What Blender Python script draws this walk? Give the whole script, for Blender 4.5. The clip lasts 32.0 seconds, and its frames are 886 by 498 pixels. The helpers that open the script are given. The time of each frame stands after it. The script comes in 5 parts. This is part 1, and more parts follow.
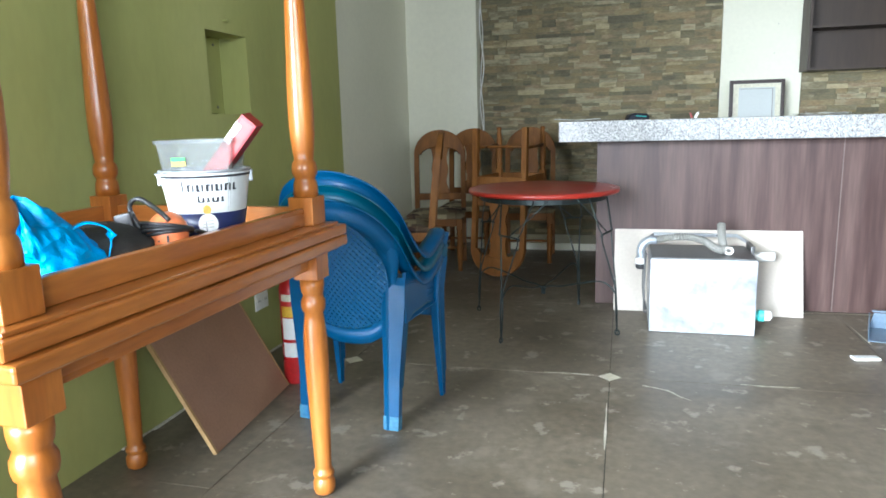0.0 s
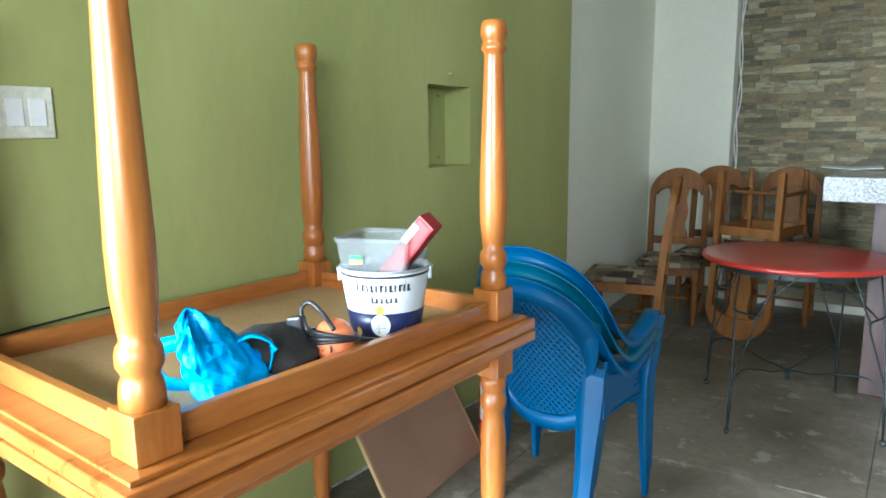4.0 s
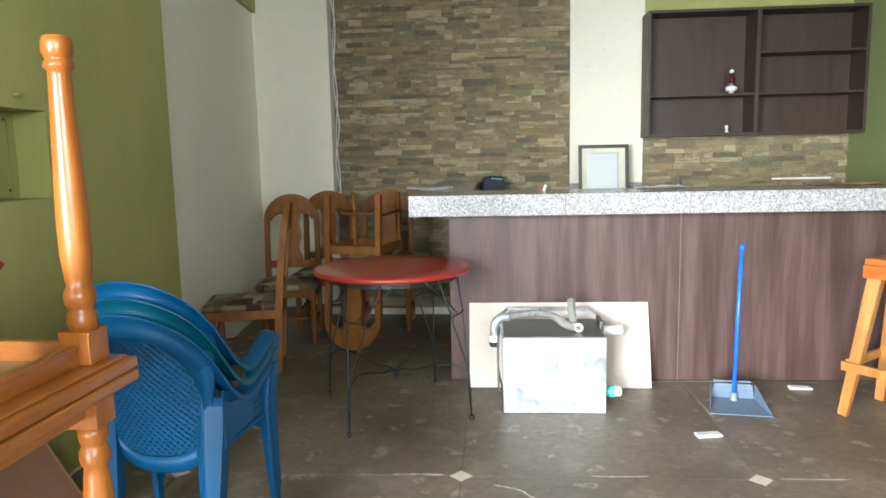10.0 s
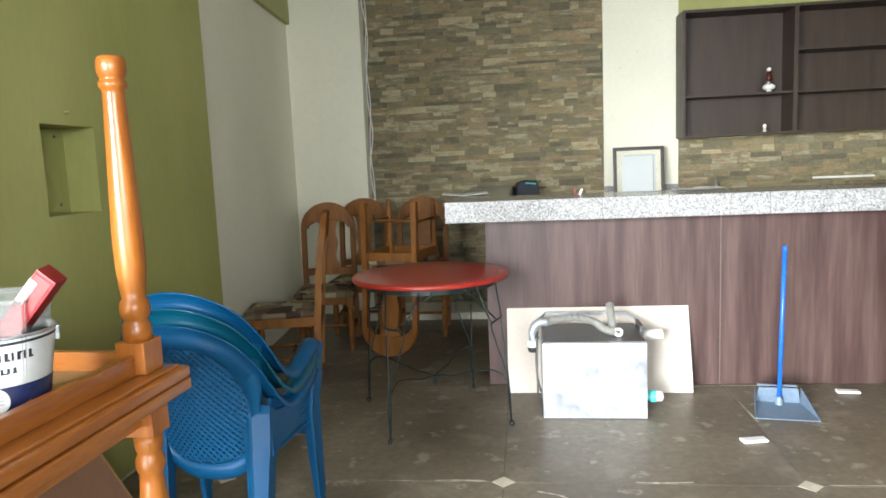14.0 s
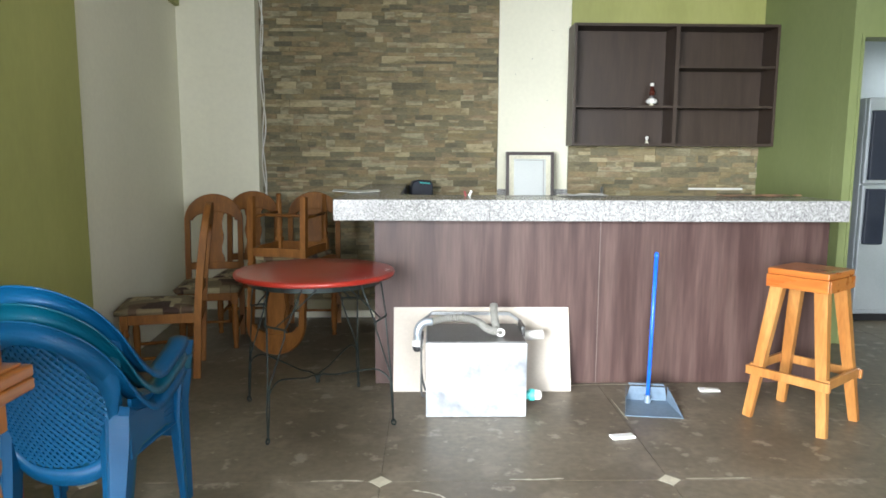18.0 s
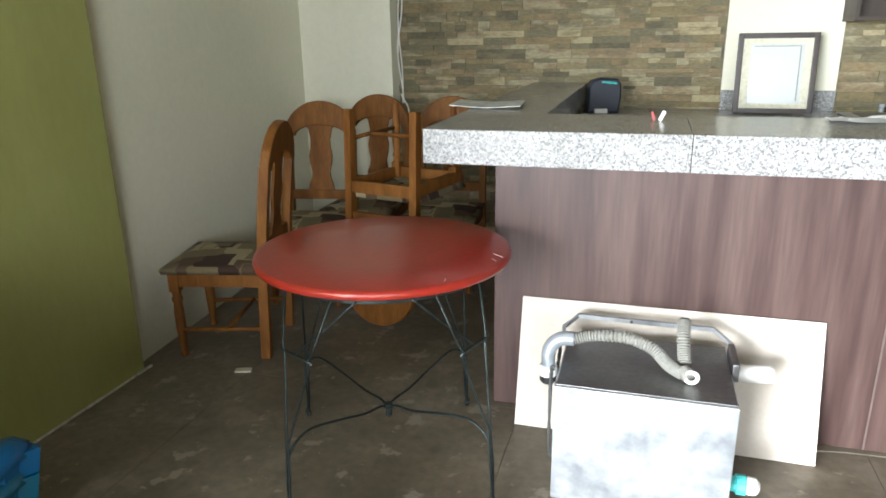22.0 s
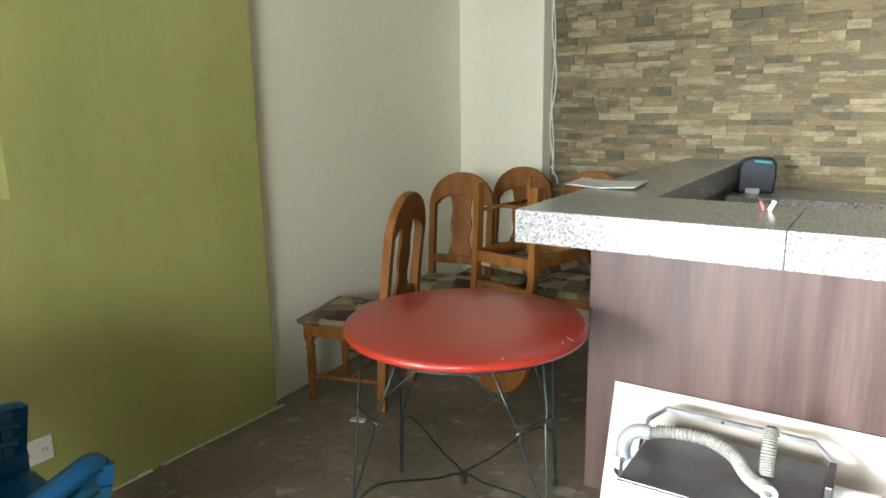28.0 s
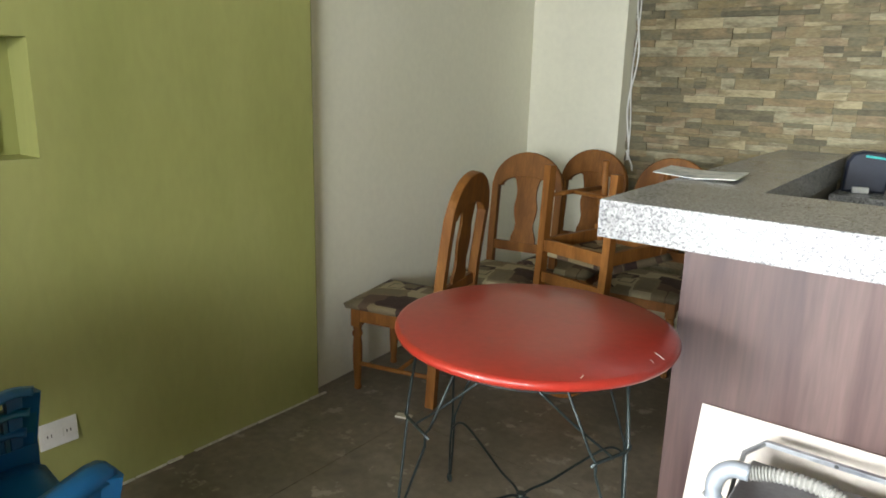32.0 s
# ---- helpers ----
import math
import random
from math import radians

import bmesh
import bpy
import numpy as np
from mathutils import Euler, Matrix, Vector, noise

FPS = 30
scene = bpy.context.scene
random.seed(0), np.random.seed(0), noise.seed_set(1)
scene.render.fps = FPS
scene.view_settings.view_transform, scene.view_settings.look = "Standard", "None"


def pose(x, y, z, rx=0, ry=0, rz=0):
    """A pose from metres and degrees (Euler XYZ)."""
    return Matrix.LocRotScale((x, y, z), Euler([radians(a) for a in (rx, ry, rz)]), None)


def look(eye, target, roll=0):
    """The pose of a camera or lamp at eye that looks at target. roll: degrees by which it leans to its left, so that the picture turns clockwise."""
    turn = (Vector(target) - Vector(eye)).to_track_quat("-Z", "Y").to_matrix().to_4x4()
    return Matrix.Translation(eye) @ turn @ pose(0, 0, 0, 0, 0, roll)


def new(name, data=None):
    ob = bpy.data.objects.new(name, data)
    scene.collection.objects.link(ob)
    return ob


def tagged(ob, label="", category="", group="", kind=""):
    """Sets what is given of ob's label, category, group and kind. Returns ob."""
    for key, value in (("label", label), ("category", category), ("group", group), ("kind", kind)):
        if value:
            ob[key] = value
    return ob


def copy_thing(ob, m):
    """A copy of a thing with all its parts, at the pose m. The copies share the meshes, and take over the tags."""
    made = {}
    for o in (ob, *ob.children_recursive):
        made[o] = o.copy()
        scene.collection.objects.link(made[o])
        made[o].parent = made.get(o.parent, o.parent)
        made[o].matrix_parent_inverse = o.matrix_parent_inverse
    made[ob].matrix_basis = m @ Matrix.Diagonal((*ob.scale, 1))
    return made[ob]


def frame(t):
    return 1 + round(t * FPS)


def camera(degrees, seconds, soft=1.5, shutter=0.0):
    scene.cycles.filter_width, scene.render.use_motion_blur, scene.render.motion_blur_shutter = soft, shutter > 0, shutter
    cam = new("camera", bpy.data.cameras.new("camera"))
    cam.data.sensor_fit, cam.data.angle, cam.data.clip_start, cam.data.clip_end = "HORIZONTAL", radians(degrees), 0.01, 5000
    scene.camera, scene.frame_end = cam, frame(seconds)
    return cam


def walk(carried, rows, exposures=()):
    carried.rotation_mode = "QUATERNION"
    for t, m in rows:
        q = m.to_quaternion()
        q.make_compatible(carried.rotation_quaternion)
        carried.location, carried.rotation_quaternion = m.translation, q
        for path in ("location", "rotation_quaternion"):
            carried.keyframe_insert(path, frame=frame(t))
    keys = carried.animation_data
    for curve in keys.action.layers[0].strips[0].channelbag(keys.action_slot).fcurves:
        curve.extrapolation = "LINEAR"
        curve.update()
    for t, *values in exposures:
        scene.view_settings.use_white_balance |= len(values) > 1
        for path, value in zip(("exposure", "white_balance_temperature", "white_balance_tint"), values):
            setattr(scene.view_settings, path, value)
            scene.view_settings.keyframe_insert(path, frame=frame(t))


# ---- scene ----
cam = camera(66.0, 32.0, soft=1.7)
PATH = [
    (0, (0.102, 0.121, 1.116), (-0.403, 2.021, 0.75), -1.5),
    (0.5, (0.016, 0.32, 1.165), (-0.536, 2.196, 0.744), -1.2),
    (1, (-0.006, 0.361, 1.298), (-0.561, 2.213, 0.786), -1.5),
    (1.5, (-0.007, 0.394, 1.319), (-0.795, 2.18, 0.886), -2.9),
    (2, (0.101, 0.408, 1.319), (-1.0, 2.023, 0.893), -1.2),
    (2.5, (0.133, 0.402, 1.313), (-1.104, 1.919, 0.902), -1.6),
    (4.5, (0.147, 0.381, 1.323), (-0.845, 2.095, 1.041), 0.2),
    (5, (0.185, 0.396, 1.307), (-0.435, 2.281, 1.061), 1.5),
    (5.5, (0.172, 0.398, 1.32), (-0.222, 2.346, 1.092), 2.0),
    (6, (0.173, 0.394, 1.314), (-0.022, 2.367, 1.054), 2.9),
    (6.5, (0.192, 0.398, 1.309), (0.165, 2.376, 1.015), 3.3),
    (7, (0.208, 0.4, 1.312), (0.227, 2.377, 1.009), 3.3),
    (7.5, (0.19, 0.389, 1.301), (0.117, 2.368, 1.024), 2.3),
    (8, (0.184, 0.365, 1.316), (-0.073, 2.336, 1.091), 0.7),
    (8.5, (0.209, 0.365, 1.313), (-0.004, 2.341, 1.092), 0.4),
    (9, (0.212, 0.351, 1.323), (0.082, 2.336, 1.116), -0.4),
    (9.5, (0.196, 0.363, 1.305), (0.055, 2.346, 1.086), -0.9),
    (10, (0.211, 0.375, 1.304), (0.062, 2.351, 1.039), -1.2),
    (10.5, (0.224, 0.38, 1.294), (0.102, 2.352, 0.986), -0.9),
    (11, (0.228, 0.379, 1.296), (0.149, 2.348, 0.958), -0.9),
    (11.5, (0.231, 0.375, 1.299), (0.181, 2.341, 0.936), -1.0),
    (12, (0.225, 0.375, 1.296), (0.194, 2.339, 0.919), -1.4),
    (12.5, (0.219, 0.386, 1.292), (0.137, 2.345, 0.897), -1.9),
    (13, (0.231, 0.371, 1.304), (0.158, 2.34, 0.964), -2.1),
    (13.5, (0.227, 0.36, 1.313), (0.169, 2.339, 1.028), -1.8),
    (14, (0.18, 0.361, 1.315), (-0.059, 2.331, 1.066), -2.4),
    (14.5, (0.168, 0.382, 1.303), (-0.242, 2.327, 1.08), -2.5),
    (16.5, (0.212, 0.361, 1.304), (-0.389, 2.258, 1.102), 0.0),
    (17, (0.233, 0.374, 1.308), (-0.056, 2.342, 1.098), 0.6),
    (17.5, (0.258, 0.37, 1.305), (0.2, 2.354, 1.064), 0.5),
    (18, (0.254, 0.375, 1.318), (0.302, 2.357, 1.057), 0.3),
    (18.5, (0.257, 0.482, 1.311), (0.333, 2.46, 1.019), 1.2),
    (19, (0.303, 0.702, 1.396), (0.23, 2.665, 1.019), 2.1),
    (19.5, (0.342, 0.851, 1.478), (0.266, 2.805, 1.056), 2.6),
    (20, (0.293, 1.058, 1.476), (0.051, 3.008, 1.104), 1.5),
    (20.5, (0.364, 1.299, 1.454), (-0.004, 3.235, 1.118), 0.3),
    (21, (0.452, 1.532, 1.435), (-0.027, 3.427, 1.009), -0.5),
    (21.5, (0.452, 1.706, 1.402), (-0.059, 3.563, 0.865), -0.5),
    (22, (0.462, 1.905, 1.394), (-0.085, 3.734, 0.798), -0.9),
    (22.5, (0.573, 2.104, 1.401), (-0.022, 3.908, 0.773), -0.7),
    (23, (0.612, 2.133, 1.419), (-0.031, 3.935, 0.834), 0.7),
    (23.5, (0.674, 2.03, 1.434), (-0.081, 3.819, 0.956), 0.3),
    (24, (0.719, 2.009, 1.449), (-0.124, 3.755, 0.96), 0.6),
    (24.5, (0.796, 2.103, 1.457), (-0.136, 3.811, 0.996), 0.8),
    (25, (0.847, 2.17, 1.449), (-0.086, 3.89, 1.037), 2.4),
    (25.5, (0.83, 2.158, 1.455), (-0.126, 3.874, 1.077), 3.1),
    (27.5, (0.721, 1.946, 1.48), (-0.451, 3.511, 1.06), -1.7),
    (28, (0.825, 1.978, 1.468), (-0.249, 3.612, 1.047), -0.9),
    (28.5, (0.875, 1.98, 1.468), (-0.163, 3.638, 1.05), -0.8),
    (29, (0.858, 1.977, 1.46), (-0.178, 3.636, 1.042), -0.5),
    (29.5, (0.798, 1.986, 1.464), (-0.22, 3.656, 1.045), -0.3),
    (30, (0.734, 1.993, 1.472), (-0.245, 3.691, 1.076), -0.4),
    (30.5, (0.681, 2.02, 1.471), (-0.248, 3.757, 1.124), -0.2),
    (31, (0.674, 2.113, 1.454), (-0.314, 3.806, 1.056), -0.2),
    (31.5, (0.636, 2.18, 1.45), (-0.476, 3.779, 0.996), -0.2),
    (32, (0.613, 2.189, 1.437), (-0.571, 3.727, 0.953), 1.5),
]
EXPOSURES = [(0, -0.42, 5750, 7), (1, -0.30, 5800, 7), (2, -0.06, 6250, 10), (4.5, -0.28, 5300, 3), (6, -0.45, 5250, 3), (7, -0.50, 5250, 3), (8, -0.45, 5800, 7), (9, -0.43, 6050, 9), (10, -0.40, 6300, 10),
             (14, -0.38, 6400, 10), (17, -0.24, 6450, 10), (18, -0.38, 6300, 10), (19, -0.45, 6300, 10), (20, -0.38, 6300, 9), (22, -0.23, 6300, 9), (25, -0.16, 6400, 10), (28, 0.20, 6400, 10), (29, -0.06, 6400, 10), (30, 0.00, 6400, 10), (32, 0.14, 6400, 10)]
walk(cam, [(t, look(eye, target, roll)) for t, eye, target, roll in PATH], EXPOSURES)

# ---- light ----
world = bpy.data.worlds.new("world")
scene.world = world
world.use_nodes = True
wn = world.node_tree
sky = wn.nodes.new("ShaderNodeTexSky")
sky.sky_type, sky.sun_disc = "NISHITA", False
sky.sun_elevation, sky.sun_rotation = radians(48), radians(200)
wn.nodes["Background"].inputs[1].default_value = 0.08
wn.links.new(sky.outputs[0], wn.nodes["Background"].inputs[0])


def window_light(name, m, width, height, watts, colour, spread):
    data = bpy.data.lights.new(name, "AREA")
    data.shape, data.size, data.size_y, data.energy, data.color = "RECTANGLE", width, height, watts, colour
    data.spread = radians(spread)
    lamp = new(name, data)
    lamp.matrix_world = m
    return lamp


# daylight through the entrance behind the walker, and through the kitchen window
window_light("entrance_daylight", look((-2.05, -2.96, 1.45), (0.9, 3.3, -0.35)), 2.6, 2.2, 345, (0.95, 0.985, 1.0), 58)
# added fill in an unseen front opening, set to brighten the west walls
window_light("front_fill_light", look((1.9, -2.96, 2.0), (-1.25, 1.7, 2.6)), 2.3, 1.35, 190, (0.93, 0.97, 1.0), 115)
window_light("kitchen_daylight", look((4.95, 5.9, 1.7), (3.9, 5.9, 1.1)), 1.1, 1.0, 30, (0.9, 0.96, 1.0), 180)


# ---- materials ----
def material(name, colours, scale=4.0, rough=0.5, metal=0.0, stretch=(1, 1, 1), grain=60.0, grain_amount=0.15,
             bump=0.05, rough_var=0.12, per="", coat=0.0, spec=0.5, trans=0.0, contrast=(0.3, 0.7)):
    """Colours blended by a broad noise, with a fine grain in tone and relief. per: 'object' or 'island' picks a tone for each piece."""
    m = bpy.data.materials.new(name)
    m.use_nodes = True
    t = m.node_tree
    b = t.nodes["Principled BSDF"]

    def node(kind):
        return t.nodes.new(kind)

    coords, mapping = node("ShaderNodeTexCoord"), node("ShaderNodeMapping")
    mapping.inputs["Scale"].default_value = stretch
    t.links.new(coords.outputs["Object"], mapping.inputs[0])
    broad, fine, ramp = node("ShaderNodeTexNoise"), node("ShaderNodeTexNoise"), node("ShaderNodeValToRGB")
    broad.inputs["Scale"].default_value, broad.inputs["Detail"].default_value = scale, 5
    fine.inputs["Scale"].default_value, fine.inputs["Detail"].default_value = grain, 4
    for n in (broad, fine):
        t.links.new(mapping.outputs[0], n.inputs["Vector"])
    lo, hi = contrast
    while len(ramp.color_ramp.elements) < len(colours):
        ramp.color_ramp.elements.new(0.5)
    for n, (e, c) in enumerate(zip(ramp.color_ramp.elements, colours)):
        e.position = lo + (hi - lo) * n / max(1, len(colours) - 1)
        e.color = (*c, 1)
    source = broad.outputs["Fac"]
    if per:
        pick = node("ShaderNodeObjectInfo").outputs["Random"] if per == "object" else node("ShaderNodeNewGeometry").outputs["Random Per Island"]
        mix = node("ShaderNodeMath")
        mix.operation = "MULTIPLY_ADD"
        mix.inputs[1].default_value = 0.55
        t.links.new(broad.outputs["Fac"], mix.inputs[0])
        shift = node("ShaderNodeMath")
        shift.operation = "MULTIPLY_ADD"
        shift.inputs[1].default_value, shift.inputs[2].default_value = 0.95, -0.25
        t.links.new(pick, shift.inputs[0])
        t.links.new(shift.outputs[0], mix.inputs[2])
        source = mix.outputs[0]
    t.links.new(source, ramp.inputs[0])
    tone = node("ShaderNodeMix")
    tone.data_type, tone.blend_type = "RGBA", "MULTIPLY"
    tone.inputs[0].default_value = 1.0
    spread = node("ShaderNodeMapRange")
    spread.inputs[1].default_value, spread.inputs[2].default_value = 0.25, 0.75
    spread.inputs[3].default_value, spread.inputs[4].default_value = 1 - grain_amount, 1 + grain_amount
    t.links.new(fine.outputs["Fac"], spread.inputs[0])
    t.links.new(ramp.outputs[0], tone.inputs[6])
    t.links.new(spread.outputs[0], tone.inputs[7])
    t.links.new(tone.outputs[2], b.inputs["Base Color"])
    gloss = node("ShaderNodeMapRange")
    gloss.inputs[3].default_value, gloss.inputs[4].default_value = max(0.02, rough - rough_var), min(1, rough + rough_var)
    t.links.new(broad.outputs["Fac"], gloss.inputs[0])
    t.links.new(gloss.outputs[0], b.inputs["Roughness"])
    relief = node("ShaderNodeBump")
    relief.inputs["Strength"].default_value, relief.inputs["Distance"].default_value = bump, 0.01
    t.links.new(fine.outputs["Fac"], relief.inputs["Height"])
    t.links.new(relief.outputs[0], b.inputs["Normal"])
    b.inputs["Metallic"].default_value = metal
    b.inputs["Coat Weight"].default_value, b.inputs["Coat Roughness"].default_value = coat, 0.12
    b.inputs["Specular IOR Level"].default_value = spec
    b.inputs["Transmission Weight"].default_value = trans
    return m


GREEN = material("green_paint", [(0.292, 0.303, 0.094), (0.350, 0.356, 0.118), (0.398, 0.400, 0.147)], 1.7, 0.55, stretch=(1, 1, 0.4), grain=35, grain_amount=0.04, bump=0.04)
CREAM = material("cream_paint", [(0.735, 0.720, 0.580), (0.785, 0.765, 0.625), (0.815, 0.795, 0.66)], 0.8, 0.6, grain=30, grain_amount=0.03, bump=0.03)
# GREEN again, darkened: the shade at the bar end is put into the colour
SHADED_GREEN = material("shaded_green_paint", [(0.185, 0.225, 0.085), (0.225, 0.265, 0.11)], 1.5, 0.6, stretch=(1, 1, 0.5), grain=35, grain_amount=0.04, bump=0.04)
KITCHEN_PAINT = material("kitchen_paint", [(0.33, 0.37, 0.38), (0.40, 0.44, 0.45)], 2, 0.6, grain=30, grain_amount=0.03, bump=0.03)
GREY_PLASTER = material("grey_plaster", [(0.42, 0.41, 0.36), (0.5, 0.49, 0.43)], 3, 0.7, bump=0.1)
CEILING = material("ceiling_paint", [(0.66, 0.655, 0.63), (0.74, 0.735, 0.70)], 1.2, 0.8)
PLASTER_CRUMB = material("plaster_crumb", [(0.45, 0.42, 0.33), (0.62, 0.59, 0.5)], 30, 0.9, grain=120, bump=0.4)
STONES = [(0.118, 0.106, 0.066), (0.172, 0.147, 0.084), (0.161, 0.145, 0.091), (0.214, 0.166, 0.082), (0.253, 0.212, 0.118), (0.25, 0.185, 0.098), (0.158, 0.133, 0.077), (0.263, 0.199, 0.118), (0.345, 0.312, 0.20), (0.192, 0.167, 0.102), (0.202, 0.166, 0.087), (0.385, 0.325, 0.195)]
STONE = material("split_stone", STONES, 9, 0.8, grain=70, grain_amount=0.22, bump=0.5, per="object", stretch=(0.6, 1, 1.6), contrast=(0.05, 0.95))
STONE_REST = material("split_stone_rest", STONES, 9, 0.8, grain=70, grain_amount=0.22, bump=0.5, per="island", stretch=(0.6, 1, 1.6), contrast=(0.05, 0.95))
MORTAR = material("dark_mortar", [(0.09, 0.082, 0.064), (0.13, 0.118, 0.095)], 8, 0.95, bump=0.3)
LAMINATE = material("wood_laminate", [(0.052, 0.029, 0.026), (0.074, 0.043, 0.038), (0.094, 0.058, 0.050)], 4.0, 0.42, stretch=(3.2, 3.2, 0.22), grain=24, grain_amount=0.18, bump=0.02, spec=0.35, contrast=(0.36, 0.64))
SEAM = material("panel_seam", [(0.11, 0.082, 0.072), (0.14, 0.105, 0.092)], 8, 0.6)
DARK_LAMINATE = material("dark_laminate", [(0.033, 0.0195, 0.0125), (0.048, 0.0305, 0.020)], 5, 0.5, stretch=(3, 3, 0.3), grain=22, grain_amount=0.12, bump=0.02)
PINE = material("varnished_pine", [(0.275, 0.080, 0.011), (0.345, 0.110, 0.017), (0.41, 0.145, 0.025)], 3.0, 0.34, stretch=(5, 5, 0.7), grain=22, grain_amount=0.16, bump=0.02, coat=0.14)
PINE_LONG = material("varnished_pine_long", [(0.25, 0.074, 0.011), (0.325, 0.105, 0.018), (0.40, 0.142, 0.026)], 3.0, 0.3, stretch=(5, 0.6, 5), grain=22, grain_amount=0.18, bump=0.02, coat=0.4)
PINE_CROSS = material("varnished_pine_cross", [(0.25, 0.076, 0.011), (0.32, 0.106, 0.018), (0.385, 0.138, 0.026)], 3.0, 0.3, stretch=(0.6, 5, 5), grain=22, grain_amount=0.18, bump=0.02, coat=0.4)
OAK = material("stained_oak", [(0.125, 0.045, 0.008), (0.18, 0.069, 0.0135), (0.235, 0.098, 0.021)], 3.5, 0.55, stretch=(5, 5, 0.8), grain=24, grain_amount=0.2, bump=0.03, spec=0.22)
BARE_BOARD = material("raw_underside", [(0.34, 0.21, 0.085), (0.42, 0.27, 0.12)], 6, 0.7, grain=90, grain_amount=0.12, bump=0.05)
BROWN_BOARD = material("brown_hardboard", [(0.27, 0.145, 0.085), (0.34, 0.19, 0.115)], 5, 0.55, grain=90, grain_amount=0.08)
STOOL_WOOD = material("stool_pine", [(0.28, 0.105, 0.024), (0.36, 0.155, 0.04), (0.42, 0.205, 0.062)], 2.5, 0.35, stretch=(5, 5, 0.8), grain=18, grain_amount=0.2, bump=0.03, coat=0.3)
STOOL_SEAT = material("stool_seat_pine", [(0.34, 0.09, 0.018), (0.46, 0.155, 0.03)], 3, 0.3, stretch=(0.8, 5, 5), grain=18, grain_amount=0.2, bump=0.03, coat=0.4)
RED_PAINT = material("red_enamel", [(0.25, 0.015, 0.009), (0.30, 0.021, 0.012), (0.345, 0.032, 0.019)], 3, 0.32, grain=40, grain_amount=0.09, bump=0.03, coat=0.2, spec=0.45)
CHIP_PAINT = material("chipped_paint", [(0.6, 0.5, 0.45), (0.7, 0.62, 0.58)], 20, 0.6)
IRON = material("green_black_iron", [(0.014, 0.020, 0.019), (0.035, 0.048, 0.046)], 20, 0.42, metal=0.5, grain=150)
BLUE = material("blue_plastic", [(0.0015, 0.058, 0.150), (0.003, 0.074, 0.185)], 3, 0.38, grain=30, grain_amount=0.04, bump=0.01, spec=0.35)
BLUE_WORN = material("scuffed_blue_plastic", [(0.01, 0.11, 0.24), (0.06, 0.19, 0.28)], 30, 0.5, grain=90, grain_amount=0.2)
TEAL = material("teal_plastic", [(0.0, 0.060, 0.105), (0.002, 0.075, 0.125)], 3, 0.34, grain=30, grain_amount=0.04, bump=0.01)
HANDLE_BLUE = material("blue_handle", [(0.01, 0.10, 0.62), (0.015, 0.13, 0.7)], 5, 0.35)
PAN_GREY = material("grey_blue_plastic", [(0.105, 0.155, 0.215), (0.15, 0.20, 0.26)], 8, 0.45, grain=50, grain_amount=0.12)
STEEL = material("stainless_steel", [(0.30, 0.32, 0.35), (0.46, 0.48, 0.50), (0.54, 0.555, 0.565)], 6, 0.42, metal=0.65, grain=26, grain_amount=0.2, rough_var=0.2, bump=0.05)
STEEL_DARK = material("dull_steel_lid", [(0.12, 0.12, 0.12), (0.2, 0.2, 0.195)], 6, 0.4, metal=0.8, grain=60, grain_amount=0.15)
HOSE = material("grey_hose", [(0.20, 0.195, 0.175), (0.28, 0.275, 0.25)], 10, 0.5, grain=80, grain_amount=0.12)
WHITE_PLASTIC = material("white_plastic", [(0.74, 0.73, 0.69), (0.8, 0.79, 0.76)], 6, 0.4, grain_amount=0.04)
AQUA_PLASTIC = material("aqua_plastic", [(0.05, 0.5, 0.5), (0.1, 0.6, 0.58)], 8, 0.4)
CARDBOARD = material("pale_panel", [(0.55, 0.49, 0.42), (0.62, 0.56, 0.49)], 3, 0.75, grain=60, grain_amount=0.05)
BLACK = material("black_plastic", [(0.012, 0.012, 0.013), (0.022, 0.022, 0.024)], 8, 0.4)
BLACK_CLOTH = material("black_cloth", [(0.012, 0.011, 0.010), (0.03, 0.028, 0.024)], 20, 0.95, grain=250, bump=0.4)
NAVY = material("navy_print", [(0.008, 0.012, 0.05), (0.012, 0.018, 0.07)], 6, 0.35)
GOLD = material("gold_print", [(0.45, 0.27, 0.05), (0.6, 0.38, 0.08)], 30, 0.4)
DARK_PRINT = material("dark_print", [(0.01, 0.01, 0.015), (0.03, 0.03, 0.035)], 6, 0.5)
BUCKET = material("white_enamel_tin", [(0.5, 0.51, 0.5), (0.58, 0.59, 0.58)], 5, 0.3, grain_amount=0.05)
ORANGE = material("orange_plastic", [(0.66, 0.17, 0.06), (0.74, 0.22, 0.085)], 8, 0.35)
BAG = material("bright_blue_bag", [(0.0, 0.20, 0.46), (0.004, 0.27, 0.58)], 9, 0.5, grain=45, grain_amount=0.12, bump=0.25, spec=0.3)
RED_BOX = material("red_carton", [(0.20, 0.007, 0.010), (0.26, 0.010, 0.014)], 9, 0.4)
PINK_BOX = material("pale_red_carton", [(0.30, 0.028, 0.028), (0.35, 0.045, 0.042)], 9, 0.4)
FIRE_RED = material("extinguisher_red", [(0.4, 0.012, 0.015), (0.5, 0.02, 0.02)], 6, 0.3, coat=0.4)
PAPER = material("paper", [(0.72, 0.72, 0.7), (0.8, 0.8, 0.78)], 7, 0.8, grain_amount=0.05)
NEWSPRINT = material("printed_paper", [(0.35, 0.40, 0.40), (0.62, 0.62, 0.58), (0.75, 0.74, 0.70)], 14, 0.7, grain=60, grain_amount=0.15)
PICTURE = material("blank_mount", [(0.48, 0.51, 0.50), (0.53, 0.56, 0.55)], 2, 0.25, grain_amount=0.03)
